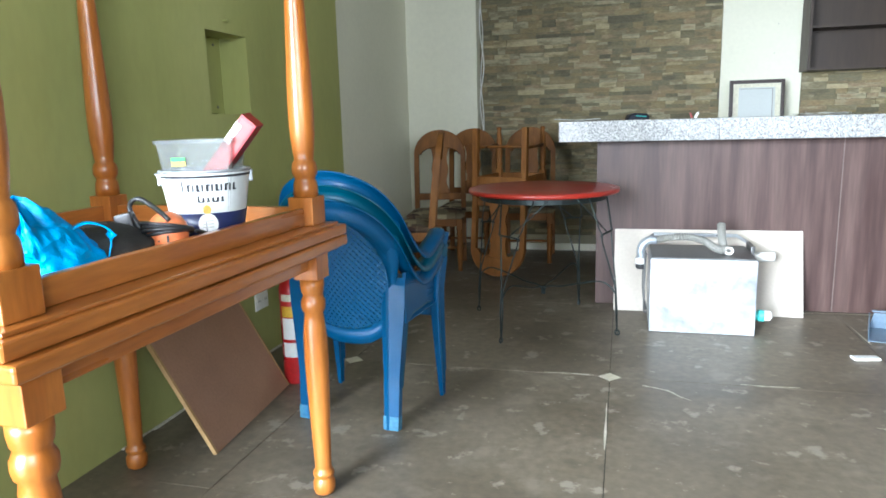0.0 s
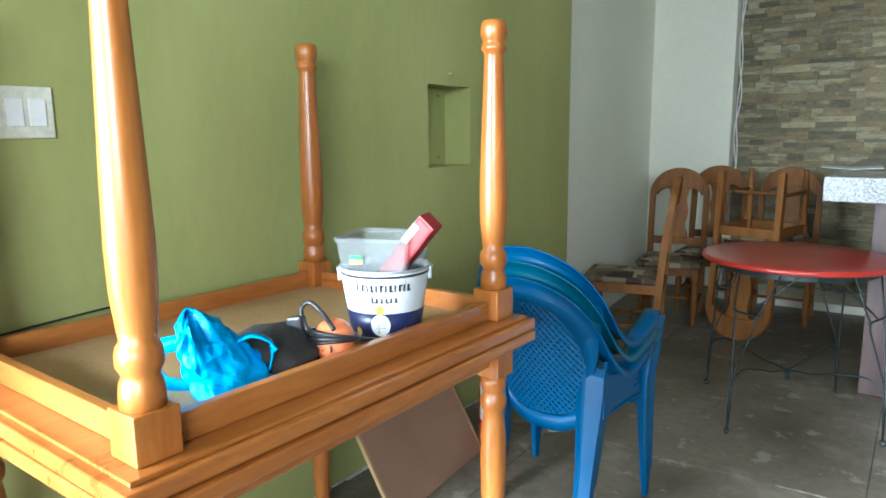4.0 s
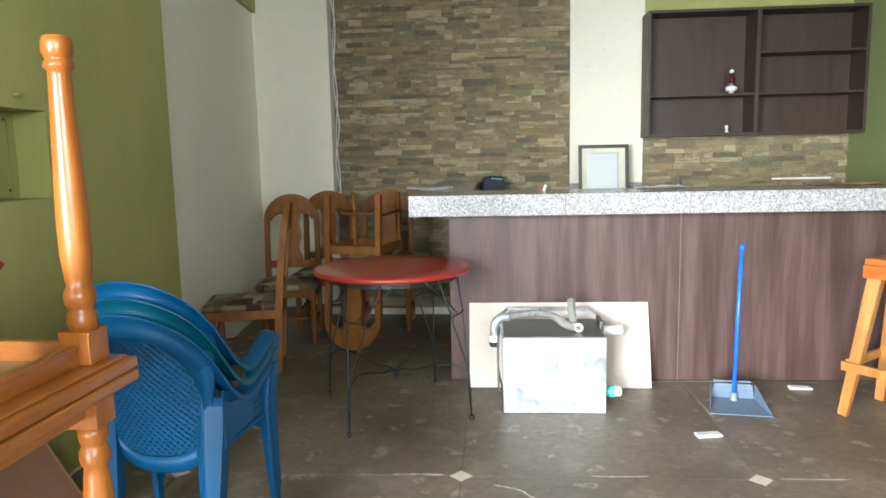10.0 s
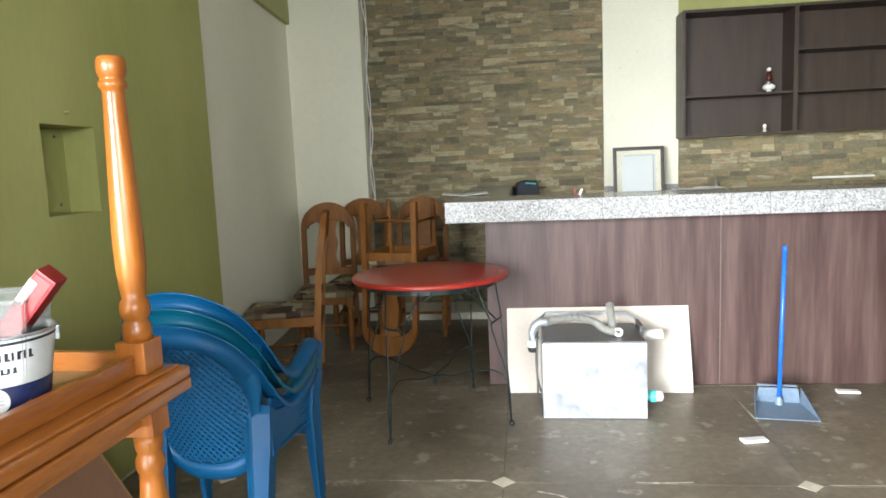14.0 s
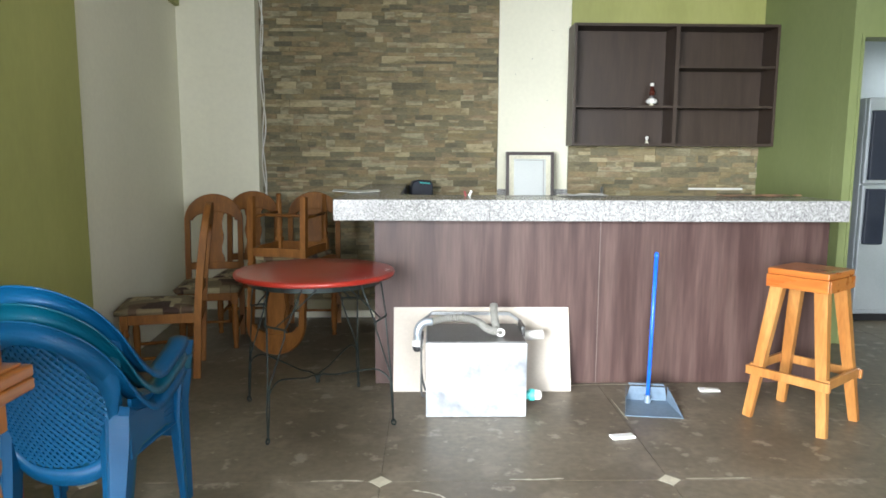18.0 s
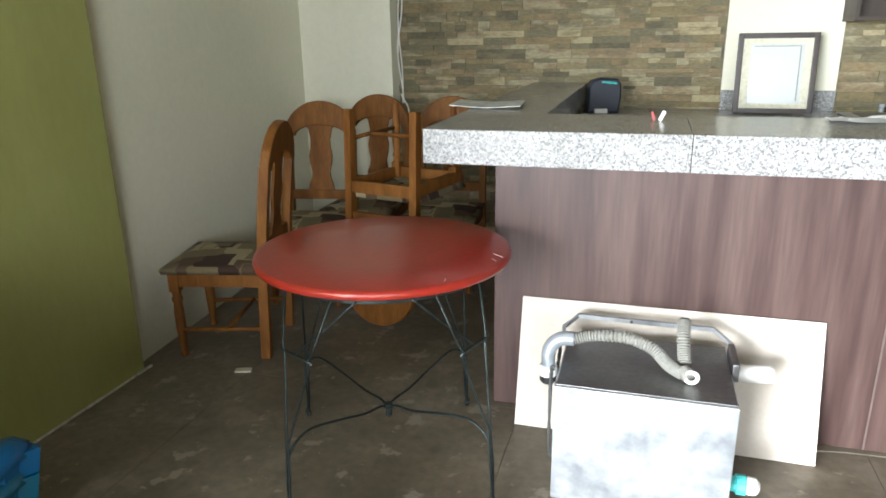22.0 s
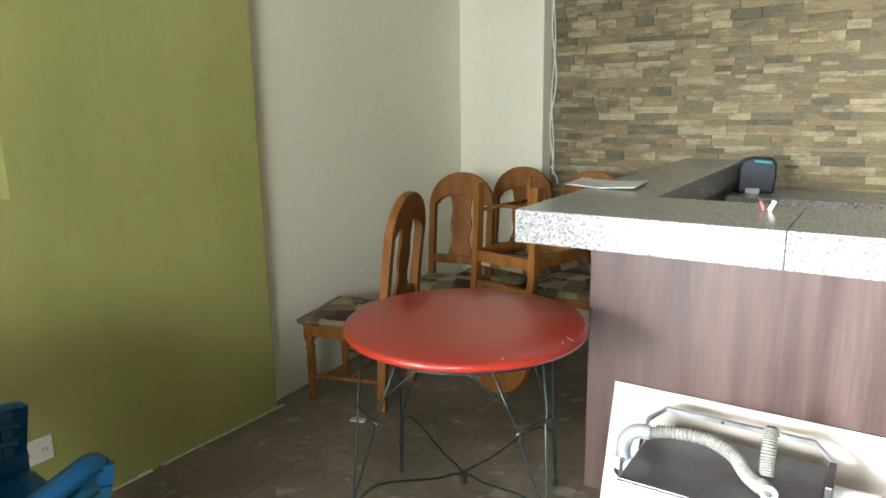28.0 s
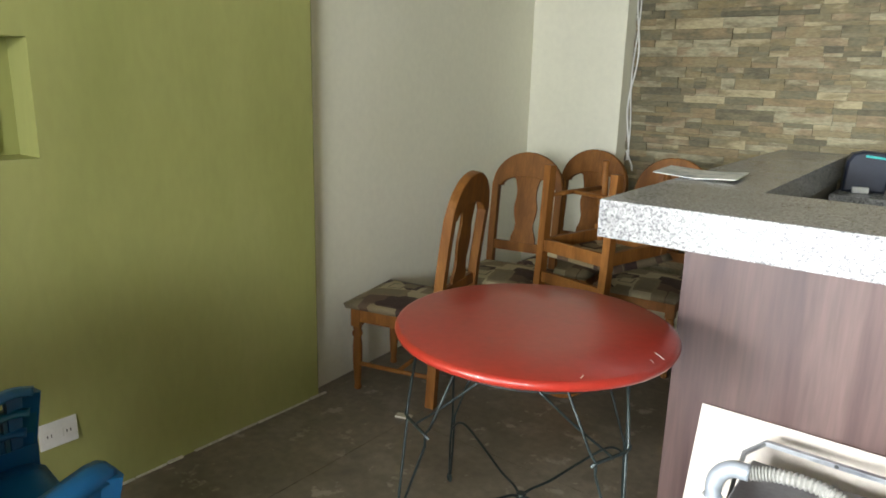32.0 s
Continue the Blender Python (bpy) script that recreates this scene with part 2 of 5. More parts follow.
DARK_FRAME = material("dark_wood_frame", [(0.022, 0.012, 0.010), (0.04, 0.022, 0.018)], 12, 0.4)
DEVICE = material("dark_device_plastic", [(0.012, 0.016, 0.030), (0.02, 0.025, 0.042)], 8, 0.45)
CREAM_MAT = material("cream_card", [(0.62, 0.60, 0.47), (0.68, 0.655, 0.53)], 6, 0.8)
YELLOW = material("yellow_label", [(0.7, 0.42, 0.03), (0.78, 0.5, 0.05)], 9, 0.5)
GREEN_LABEL = material("green_label", [(0.02, 0.4, 0.05), (0.04, 0.5, 0.08)], 9, 0.5)
BOTTLE = material("dark_bottle_glass", [(0.05, 0.012, 0.008), (0.09, 0.02, 0.012)], 9, 0.12, coat=0.4)
FRIDGE = material("fridge_steel", [(0.42, 0.46, 0.5), (0.5, 0.54, 0.58)], 3, 0.35, metal=0.5, grain_amount=0.05)
CUSHION_DARK = [(0.035, 0.018, 0.012), (0.075, 0.04, 0.025)]


def clear_plastic():
    m = material("cloudy_clear_plastic", [(0.34, 0.36, 0.355), (0.40, 0.42, 0.415)], 6, 0.3)
    b = m.node_tree.nodes["Principled BSDF"]
    b.inputs["Transmission Weight"].default_value, b.inputs["IOR"].default_value, b.inputs["Alpha"].default_value = 0.5, 1.15, 0.36
    return m


CLEAR = clear_plastic()


def speckled(name, base, dark, light, scale):
    """Granite: dark and light crystals in a pale ground."""
    m = material(name, base, 12, 0.2, grain=160, grain_amount=0.25, rough_var=0.06, bump=0.01)
    t = m.node_tree
    tone = next(n for n in t.nodes if n.type == "MIX")
    b = t.nodes["Principled BSDF"]
    coords = next(n for n in t.nodes if n.type == "TEX_COORD")
    last = tone.outputs[2]
    for colour, size, edge in ((dark, scale, 0.56), (light, scale * 0.7, 0.58)):
        n, r, mix = (t.nodes.new(k) for k in ("ShaderNodeTexNoise", "ShaderNodeValToRGB", "ShaderNodeMix"))
        n.inputs["Scale"].default_value, n.inputs["Detail"].default_value, n.inputs["Roughness"].default_value = size, 3, 0.7
        t.links.new(coords.outputs["Object"], n.inputs["Vector"])
        r.color_ramp.elements[0].position, r.color_ramp.elements[1].position = edge - 0.08, edge + 0.04
        t.links.new(n.outputs["Fac"], r.inputs[0])
        mix.data_type = "RGBA"
        mix.inputs[7].default_value = (*colour, 1)
        t.links.new(r.outputs[0], mix.inputs[0])
        t.links.new(last, mix.inputs[6])
        last = mix.outputs[2]
    t.links.new(last, b.inputs["Base Color"])
    return m


GRANITE = speckled("grey_granite", [(0.285, 0.283, 0.279), (0.34, 0.338, 0.334)], (0.115, 0.115, 0.12), (0.44, 0.438, 0.432), 135)


def floor_material():
    """Worn dark concrete slabs, with pale scuffs and darker stains."""
    m = material("worn_concrete", [(0.104, 0.084, 0.058), (0.152, 0.125, 0.089), (0.200, 0.167, 0.123)], 1.6, 0.46, grain=28, grain_amount=0.22, rough_var=0.18, bump=0.06)
    t = m.node_tree
    tone = next(n for n in t.nodes if n.type == "MIX")
    b = t.nodes["Principled BSDF"]
    place = t.nodes.new("ShaderNodeNewGeometry")
    last = tone.outputs[2]
    for colour, size, lo, hi, strength in (((0.279, 0.243, 0.188), 4.5, 0.55, 0.66, 0.4), ((0.074, 0.060, 0.041), 1.9, 0.52, 0.68, 0.5), ((0.391, 0.354, 0.285), 7.5, 0.60, 0.65, 0.5), ((0.372, 0.336, 0.262), 19.0, 0.66, 0.69, 0.5), ((0.065, 0.053, 0.038), 7.0, 0.60, 0.68, 0.5)):
        n, r, mix = (t.nodes.new(k) for k in ("ShaderNodeTexNoise", "ShaderNodeMapRange", "ShaderNodeMix"))
        n.inputs["Scale"].default_value, n.inputs["Detail"].default_value, n.inputs["Roughness"].default_value = size, 6, 0.6
        t.links.new(place.outputs["Position"], n.inputs["Vector"])
        r.inputs[1].default_value, r.inputs[2].default_value, r.inputs[4].default_value = lo, hi, strength
        t.links.new(n.outputs["Fac"], r.inputs[0])
        mix.data_type = "RGBA"
        mix.inputs[7].default_value = (*colour, 1)
        t.links.new(r.outputs[0], mix.inputs[0])
        t.links.new(last, mix.inputs[6])
        last = mix.outputs[2]
    t.links.new(last, b.inputs["Base Color"])
    return m


FLOOR = floor_material()
JOINT = material("dark_joint", [(0.07, 0.062, 0.053), (0.11, 0.10, 0.088)], 9, 0.9, bump=0.2)
INLAY = material("cream_inlay", [(0.50, 0.46, 0.36), (0.60, 0.56, 0.45)], 20, 0.5, grain_amount=0.1)


def cushion_material():
    """Woven seat cover: brown, taupe and cream patches with ring motifs."""
    m = material("patchwork_fabric", CUSHION_DARK, 12, 0.9, grain=220, grain_amount=0.25, bump=0.3)
    t = m.node_tree
    tone = next(n for n in t.nodes if n.type == "MIX")
    coords = next(n for n in t.nodes if n.type == "TEX_COORD")
    cell, ramp = t.nodes.new("ShaderNodeTexVoronoi"), t.nodes.new("ShaderNodeValToRGB")
    cell.distance, cell.inputs["Scale"].default_value, cell.inputs["Randomness"].default_value = "CHEBYCHEV", 8.5, 0.75
    flat = t.nodes.new("ShaderNodeMapping")
    flat.inputs["Scale"].default_value = (1, 1, 0)
    t.links.new(coords.outputs["Object"], flat.inputs[0])
    t.links.new(flat.outputs[0], cell.inputs["Vector"])
    split = t.nodes.new("ShaderNodeSeparateColor")
    t.links.new(cell.outputs["Color"], split.inputs[0])
    ramp.color_ramp.interpolation = "CONSTANT"
    for n, c in enumerate(((0.035, 0.016, 0.010), (0.17, 0.128, 0.068), (0.32, 0.27, 0.16), (0.085, 0.05, 0.028), (0.25, 0.22, 0.115))):
        e = ramp.color_ramp.elements[n] if n < 2 else ramp.color_ramp.elements.new(0.5)
        e.position, e.color = n / 5, (*c, 1)
    t.links.new(split.outputs[0], ramp.inputs[0])
    ring, band = t.nodes.new("ShaderNodeMath"), t.nodes.new("ShaderNodeMix")
    ring.operation, ring.inputs[1].default_value, ring.inputs[2].default_value = "COMPARE", 0.3, 0.035
    t.links.new(cell.outputs["Distance"], ring.inputs[0])
    band.data_type = "RGBA"
    band.inputs[7].default_value = (0.14, 0.11, 0.06, 1)
    t.links.new(ring.outputs[0], band.inputs[0])
    t.links.new(ramp.outputs[0], band.inputs[6])
    t.links.new(band.outputs[2], tone.inputs[6])
    return m


FABRIC = cushion_material()


# ---- building blocks ----
def part(name, bm, mat, parent=None, label="", smooth=False, at=None):
    """Links a bmesh as one mesh object under a thing or a part."""
    me = bpy.data.meshes.new(name)
    bm.to_mesh(me)
    bm.free()
    me.materials.append(mat)
    if smooth:
        for p in me.polygons:
            p.use_smooth = True
    ob = new(name, me)
    if at is not None:
        ob.matrix_basis = at
    if parent is not None:
        ob.parent = parent
    if label:
        tagged(ob, label)
    return ob


def thing(name, label, category, m=None, group=""):
    ob = new(name)
    ob.empty_display_size = 0.05
    if m is not None:
        ob.matrix_basis = m
    return tagged(ob, label, category, group)


def setting(ob, label="", category=""):
    return tagged(ob, label, category, kind="structure")


def box(x0, x1, y0, y1, z0, z1, bevel=0.0, bm=None, segments=2):
    own = bmesh.new()
    bmesh.ops.create_cube(own, size=1)
    for v in own.verts:
        v.co = Vector(((x0 + x1) / 2 + v.co.x * (x1 - x0), (y0 + y1) / 2 + v.co.y * (y1 - y0), (z0 + z1) / 2 + v.co.z * (z1 - z0)))
    if bevel:
        bmesh.ops.bevel(own, geom=own.edges[:], offset=bevel, segments=segments, affect="EDGES", profile=0.6)
    return join(bm, own)


def join(bm, own, m=None):
    """Adds own to bm (which may be None), moved by m."""
    if m is not None:
        bmesh.ops.transform(own, matrix=m, verts=own.verts)
    if bm is None:
        return own
    me = bpy.data.meshes.new("join")
    own.to_mesh(me)
    own.free()
    bm.from_mesh(me)
    bpy.data.meshes.remove(me)
    return bm


def lathe(profile, segments=20, bm=None, m=None):
    """A turned solid from (radius, height) pairs, bottom to top."""
    own = bmesh.new()
    rings = []
    for r, z in profile:
        rings.append([own.verts.new((r * math.cos(a), r * math.sin(a), z)) for a in (2 * math.pi * k / segments for k in range(segments))])
    for a, b in zip(rings, rings[1:]):
        for k in range(segments):
            own.faces.new((a[k], a[(k + 1) % segments], b[(k + 1) % segments], b[k]))
    own.faces.new(list(reversed(rings[0])))
    own.faces.new(rings[-1])
    return join(bm, own, m)


def smooth_path(points, steps=6, closed=False):
    """Points along a Catmull-Rom curve through the given ones."""
    p = [Vector(q) for q in points]
    ends = p[-1:] + p + p[:2] if closed else [2 * p[0] - p[1]] + p + [2 * p[-1] - p[-2]]
    out = []
    for a, b, c, d in zip(ends, ends[1:], ends[2:], ends[3:]):
        for k in range(steps):
            s = k / steps
            out.append(0.5 * (2 * b + (c - a) * s + (2 * a - 5 * b + 4 * c - d) * s * s + (3 * b - a - 3 * c + d) * s ** 3))
    return out if closed else out + [p[-1]]


def sweep(points, section, bm=None, up=(0, 0, 1), closed=False, scales=None):
    """A solid with a fixed cross-section ((across, up) pairs) along points; scales shrinks it from point to point."""
    own = bmesh.new()
    p = [Vector(q) for q in points]
    rings = []
    for n, q in enumerate(p):
        before, after = (p[n - 1], p[(n + 1) % len(p)]) if closed else (p[max(0, n - 1)], p[min(len(p) - 1, n + 1)])
        way = (after - before).normalized()
        side = way.cross(Vector(up))
        side = side.normalized() if side.length > 1e-4 else way.orthogonal().normalized()
        top = side.cross(way).normalized()
        s = scales[n] if scales else 1.0
        rings.append([own.verts.new(q + (side * a + top * b) * s) for a, b in section])
    k = len(section)
    for a, b in zip(rings, rings[1:] + rings[:1] if closed else rings[1:]):
        for n in range(k):
            own.faces.new((a[n], a[(n + 1) % k], b[(n + 1) % k], b[n]))
    if not closed:
        own.faces.new(list(reversed(rings[0])))
        own.faces.new(rings[-1])
    bmesh.ops.recalc_face_normals(own, faces=own.faces)
    return join(bm, own)


def disc(r, k=8):
    return [(r * math.cos(2 * math.pi * n / k), r * math.sin(2 * math.pi * n / k)) for n in range(k)]


def tube(points, r, bm=None, k=8, up=(0, 0, 1), closed=False):
    return sweep(points, disc(r, k), bm, up, closed)


def prism(outline, depth, m=None, bm=None, bevel=0.0):
    """An outline of (x, z) pairs, extruded along y by depth and centred there."""
    own = bmesh.new()
    a = [own.verts.new((x, -depth / 2, z)) for x, z in outline]
    b = [own.verts.new((x, depth / 2, z)) for x, z in outline]
    own.faces.new(a)
    own.faces.new(list(reversed(b)))
    for n in range(len(a)):
        o = (n + 1) % len(a)
        own.faces.new((a[o], a[n], b[n], b[o]))
    bmesh.ops.recalc_face_normals(own, faces=own.faces)
    if bevel:
        edges = [e for e in own.edges if abs(e.verts[0].co.y - e.verts[1].co.y) < 1e-6]
        bmesh.ops.bevel(own, geom=edges, offset=bevel, segments=1, affect="EDGES")
    return join(bm, own, m)


def bars(rows, m, depth, bm=None):
    """Small flat bars (x0, x1, z0, z1) on a front face, for print that cannot be read."""
    for x0, x1, z0, z1 in rows:
        bm = box(x0, x1, -depth, 0, z0, z1, bm=bm)
    bmesh.ops.transform(bm, matrix=m, verts=bm.verts)
    return bm


# ---- the room ----
LEFT, RECESS, BACK, CEIL = -1.60, -1.655, 6.43, 3.05
REAR, SIDE, EAST = -3.0, 3.19, 5.1

setting(part("ground", box(-40, 40, -60, REAR - 0.25, -0.12, -0.03), JOINT), "grey paved ground outside the entrance", "ground")
setting(part("ceiling", box(-3.7, EAST + 0.2, REAR, 8.0, CEIL, CEIL + 0.12), CEILING), "plain off-white ceiling", "ceiling")


def left_wall():
    """The green wall, 0.2 m thick, with the meter niche cut through its face."""
    bm = box(LEFT - 0.2, LEFT, 0.15, 2.745, 0, CEIL)
    end = box(LEFT - 0.2, LEFT, 3.068, 4.155, 0, CEIL)
    corner = [e for e in end.edges if all(v.co.x > LEFT - 0.01 and v.co.y > 4.15 for v in e.verts)]
    bmesh.ops.bevel(end, geom=corner, offset=0.014, segments=5, affect="EDGES", profile=0.5)
    bm = join(bm, end)
    bm = box(LEFT - 0.2, LEFT, 2.745, 3.068, 0, 1.175, bm=bm)
    bm = box(LEFT - 0.2, LEFT, 2.745, 3.068, 1.525, CEIL, bm=bm)
    return bm


setting(part("wall_west", left_wall(), GREEN), "olive green painted wall with a recessed niche", "wall")


def slanted(x0, z0, z1, y1):
    """A wall that runs slightly out of square, from the green wall's end to the column."""
    lean = -0.175 / 2.125
    own = bmesh.new()
    ring = [(x0, 4.157), (x0 + lean * (y1 - 4.157), y1), (RECESS - 0.45, y1), (RECESS - 0.45, 4.157)]
    low = [own.verts.new((x, y, z0)) for x, y in ring]
    high = [own.verts.new((x, y, z1)) for x, y in ring]
    own.faces.new(low)
    own.faces.new(high[::-1])
    for k in range(4):
        own.faces.new((low[k], high[k], high[(k + 1) % 4], low[(k + 1) % 4]))
    bmesh.ops.recalc_face_normals(own, faces=own.faces)
    return own


setting(part("wall_west_cream", slanted(RECESS, 0, 2.56, BACK), CREAM), "cream painted wall set back from the green one", "wall")
setting(part("trim_beam", slanted(RECESS + 0.035, 2.562, CEIL, 6.278), GREEN), "green painted beam above the cream wall", "beam")
setting(part("wall_column", box(-1.95, -1.178, 6.28, BACK, 0, CEIL, 0.006), CREAM), "cream painted column in the corner", "column")
bm = box(-0.0015, 0.0006, -0.004, 0.004, 0, 0.075)
for v in bm.verts:
    v.co.y += 0.010 * math.sin(30 * v.co.z)
part("scratch", bm, GREY_PLASTER, bpy.data.objects["wall_west_cream"], at=pose(RECESS - 0.132, 5.752, 1.26, 0, 0, 4.7))
setting(part("wall_north", box(-2.1, 4.9, BACK + 0.012, BACK + 0.2, 0, CEIL), GREEN), "green painted back wall behind the bar", "wall")
setting(part("wall_north_strip", box(0.875, 1.492, BACK - 0.03, BACK + 0.011, 0, CEIL), CREAM), "cream painted strip between the stone claddings", "wall")
bm = box(SIDE, SIDE + 0.15, 5.302, BACK + 0.01, 0, CEIL)
setting(part("wall_east_bar", bm, SHADED_GREEN), "green wall at the end of the bar", "wall")


def door_wall():
    bm = box(SIDE, 3.245, 5.15, 5.30, 0, CEIL)
    bm = box(4.18, EAST, 5.15, 5.30, 0, CEIL, bm=bm)
    return box(3.245, 4.18, 5.15, 5.30, 2.19, CEIL, bm=bm)


setting(part("wall_kitchen", door_wall(), SHADED_GREEN), "green wall with the kitchen doorway through it", "wall")
bm = box(3.245, 3.265, 5.14, 5.31, 0, 2.19)
bm = box(4.155, 4.18, 5.14, 5.31, 0, 2.19, bm=bm)
bm = box(3.265, 4.155, 5.14, 5.31, 2.165, 2.19, bm=bm)
setting(part("trim_doorway", bm, SHADED_GREEN), "painted lining of the kitchen doorway", "door frame")
bm = box(EAST, EAST + 0.2, REAR, 5.3, 0, CEIL)
bm = box(EAST, EAST + 0.2, 6.5, 8.0, 0, CEIL, bm=bm)
bm = box(EAST, EAST + 0.2, 5.3, 6.5, 0, 1.15, bm=bm)
bm = box(EAST, EAST + 0.2, 5.3, 6.5, 2.25, CEIL, bm=bm)
setting(part("wall_east", bm, GREEN), "plain green wall", "wall")
setting(part("wall_kitchen_north", box(3.342, 4.898, BACK - 0.02, BACK + 0.011, 0, CEIL), KITCHEN_PAINT), "pale blue-grey kitchen wall", "wall")
setting(part("wall_kitchen_back", box(4.9, EAST, 6.62, 6.8, 0, CEIL), CREAM), "plain cream kitchen wall", "wall")
bm = box(-3.7, -3.38, REAR - 0.2, REAR, 0, CEIL)
bm = box(-0.66, 0.7, REAR - 0.2, REAR, 0, CEIL, bm=bm)
bm = box(3.1, EAST + 0.2, REAR - 0.2, REAR, 0, CEIL, bm=bm)
bm = box(0.7, 3.1, REAR - 0.2, REAR, 0, 1.25, bm=bm)
bm = box(0.7, 3.1, REAR - 0.2, REAR, 2.75, CEIL, bm=bm)
bm = box(-3.38, -0.66, REAR - 0.2, REAR, 2.62, CEIL, bm=bm)
setting(part("wall_south", bm, GREEN), "plain green wall around the open entrance", "wall")
bm = box(-3.7, -3.5, REAR, 0.15, 0, CEIL)
bm = box(-3.7, LEFT - 0.2, 0.15, 0.349, 0, CEIL, bm=bm)
setting(part("wall_west_entry", bm, GREEN), "green wall round the entrance bay", "wall")

# crumbling plaster along the foot of the green wall
rng = random.Random(4)
bm = bmesh.new()
y = 2.0
while y < 4.12:
    ln = rng.uniform(0.05, 0.22)
    w, h = rng.uniform(0.0, 0.010), rng.uniform(0.004, 0.010)
    bm = box(LEFT + 0.001, LEFT + w + 0.012, y, y + ln, 0.001, h, 0.003, bm, 1)
    y += ln + rng.choice((0.002, 0.003, 0.004, 0.05))
setting(part("trim_plaster_edge", bm, PLASTER_CRUMB), "pale crumbling plaster line at the wall's foot", "trim")


# ---- niche ----
n = thing("meter_panel", "green-painted metal panel door inside the wall niche", "panel", pose(LEFT - 0.13, 2.906, 1.35))
part("backing", box(-0.06, -0.01, -0.165, 0.165, -0.18, 0.18), GREEN, n)
part("door", box(-0.01, 0.004, -0.158, 0.10, -0.168, 0.168, 0.003), GREEN, n)
part("pressing", box(0.004, 0.008, -0.12, 0.0, -0.03, 0.11, 0.003), GREEN, n)
for z in (-0.14, 0.14):
    part("screw", lathe([(0.006, 0), (0.006, 0.003)], 8, m=pose(0.0045, 0.085, z, 0, 90)), STEEL_DARK, n)
n = thing("wall_hook", "small painted screw hook in the green wall", "hook", pose(LEFT, 2.895, 1.575))
part("shank", lathe([(0.006, 0), (0.005, 0.02), (0.008, 0.024)], 8, m=pose(0, 0, 0, 0, 90)), GREEN, n)


# ---- light switch and outlet ----
n = thing("light_switch", "white triple rocker light switch plate on the green wall", "switch", pose(LEFT, 1.125, 1.378))
part("plate", box(0.0005, 0.008, -0.088, 0.088, -0.06, 0.06, 0.003), CREAM_MAT, n)
for y in (-0.05, 0.0, 0.05):
    part("rocker", box(0.008, 0.012, y - 0.019, y + 0.019, -0.032, 0.032, 0.002), WHITE_PLASTIC, n)
n = thing("power_outlet", "white wall outlet low on the green wall", "outlet", pose(LEFT, 3.025, 0.283))
part("plate", box(0.0005, 0.007, -0.06, 0.06, -0.045, 0.045, 0.003), WHITE_PLASTIC, n)
for y in (-0.03, 0.03):
    s = part("socket", box(0.007, 0.010, y - 0.018, y + 0.018, -0.015, 0.015, 0.002), WHITE_PLASTIC, n)
    for d in (-0.006, 0.006):
        part("slot", box(0.010, 0.0105, y + d - 0.0015, y + d + 0.0015, -0.005, 0.006), BLACK, s)
n = thing("wall_cable", "thin black cable clipped along the green wall", "cable", pose(0, 0, 0))
part("cable", tube(smooth_path([(LEFT + 0.004, 0.4, 0.83), (LEFT + 0.004, 0.8, 0.852), (LEFT + 0.004, 1.1, 0.868), (LEFT + 0.004, 1.34, 0.876)]), 0.003), BLACK, n, smooth=True)


# ---- bar ----
bar = thing("bar_counter", "bar counter front of purple-brown wood-grain laminate panels", "bar", pose(0, 0, 0))
part("carcass", box(-0.03, 2.58, 4.29, 4.40, 0.002, 0.98), MORTAR, bar)
part("front_panel", box(-0.046, 1.2575, 4.275, 4.289, 0.003, 0.982, 0.001), LAMINATE, bar)
part("front_panel", box(1.2615, 2.60, 4.275, 4.289, 0.003, 0.982, 0.001), LAMINATE, bar)
part("seam_strip", box(1.2568, 1.2622, 4.2738, 4.2748, 0.003, 0.982), SEAM, bar)
part("end_panel", box(-0.046, -0.031, 4.2895, 6.40, 0.003, 0.982), LAMINATE, bar)
part("arm_carcass", box(-0.03, 0.05, 4.401, 6.40, 0.002, 0.98), MORTAR, bar)
part("right_panel", box(2.581, 2.60, 4.2895, 4.42, 0.003, 0.982), LAMINATE, bar)
top = thing("granite_worktop", "thick speckled grey granite bar top in L shape", "worktop", pose(0, 0, 0.984))
edges = (-0.255, 0.60, 1.455, 2.31, 2.592)
for a, b in zip(edges, edges[1:]):
    gap = 0.0009 if a == 0.60 or b == 0.60 else 0.0002
    part("slab", box(a + gap, b - gap, 4.08, 4.60, 0, 0.116, 0.004), GRANITE, top)
for a, b in ((4.6012, 5.2), (5.2012, 5.8), (5.8012, 6.415)):
    part("slab", box(-0.255, 0.085, a, b, 0, 0.116, 0.003), GRANITE, top)

# back counter with sink
back = thing("back_counter", "low counter along the back wall with a granite top", "counter", pose(0, 0, 0))
part("body", box(0.30, 3.184, 5.95, 6.40, 0.002, 0.905), LAMINATE, back)
part("top", box(0.09, 3.186, 5.90, 6.392, 0.906, 0.946, 0.003), GRANITE, back)
part("upstand", box(0.874, 1.492, 6.385, 6.398, 0.947, 1.06, 0.002), GRANITE, back)
sink = thing("sink", "stainless steel sink set in the back counter", "sink", pose(1.72, 6.1, 0.948))
bm = box(-0.24, 0.24, -0.16, 0.16, 0, 0.008, 0.003)
part("rim", bm, STEEL, sink)
part("drainer", box(-0.18, 0.18, -0.12, 0.10, 0.008, 0.011), STEEL_DARK, sink)
tap = thing("tap", "chrome kitchen tap with a curved spout", "tap", pose(1.78, 6.3, 0.948))
part("spout", tube(smooth_path([(0, 0, 0), (0, 0, 0.10), (-0.01, -0.04, 0.135), (-0.03, -0.10, 0.12), (-0.035, -0.12, 0.095)]), 0.009), STEEL, tap, smooth=True)
part("base", lathe([(0.022, 0), (0.02, 0.02), (0.012, 0.03)], 12), STEEL, tap)
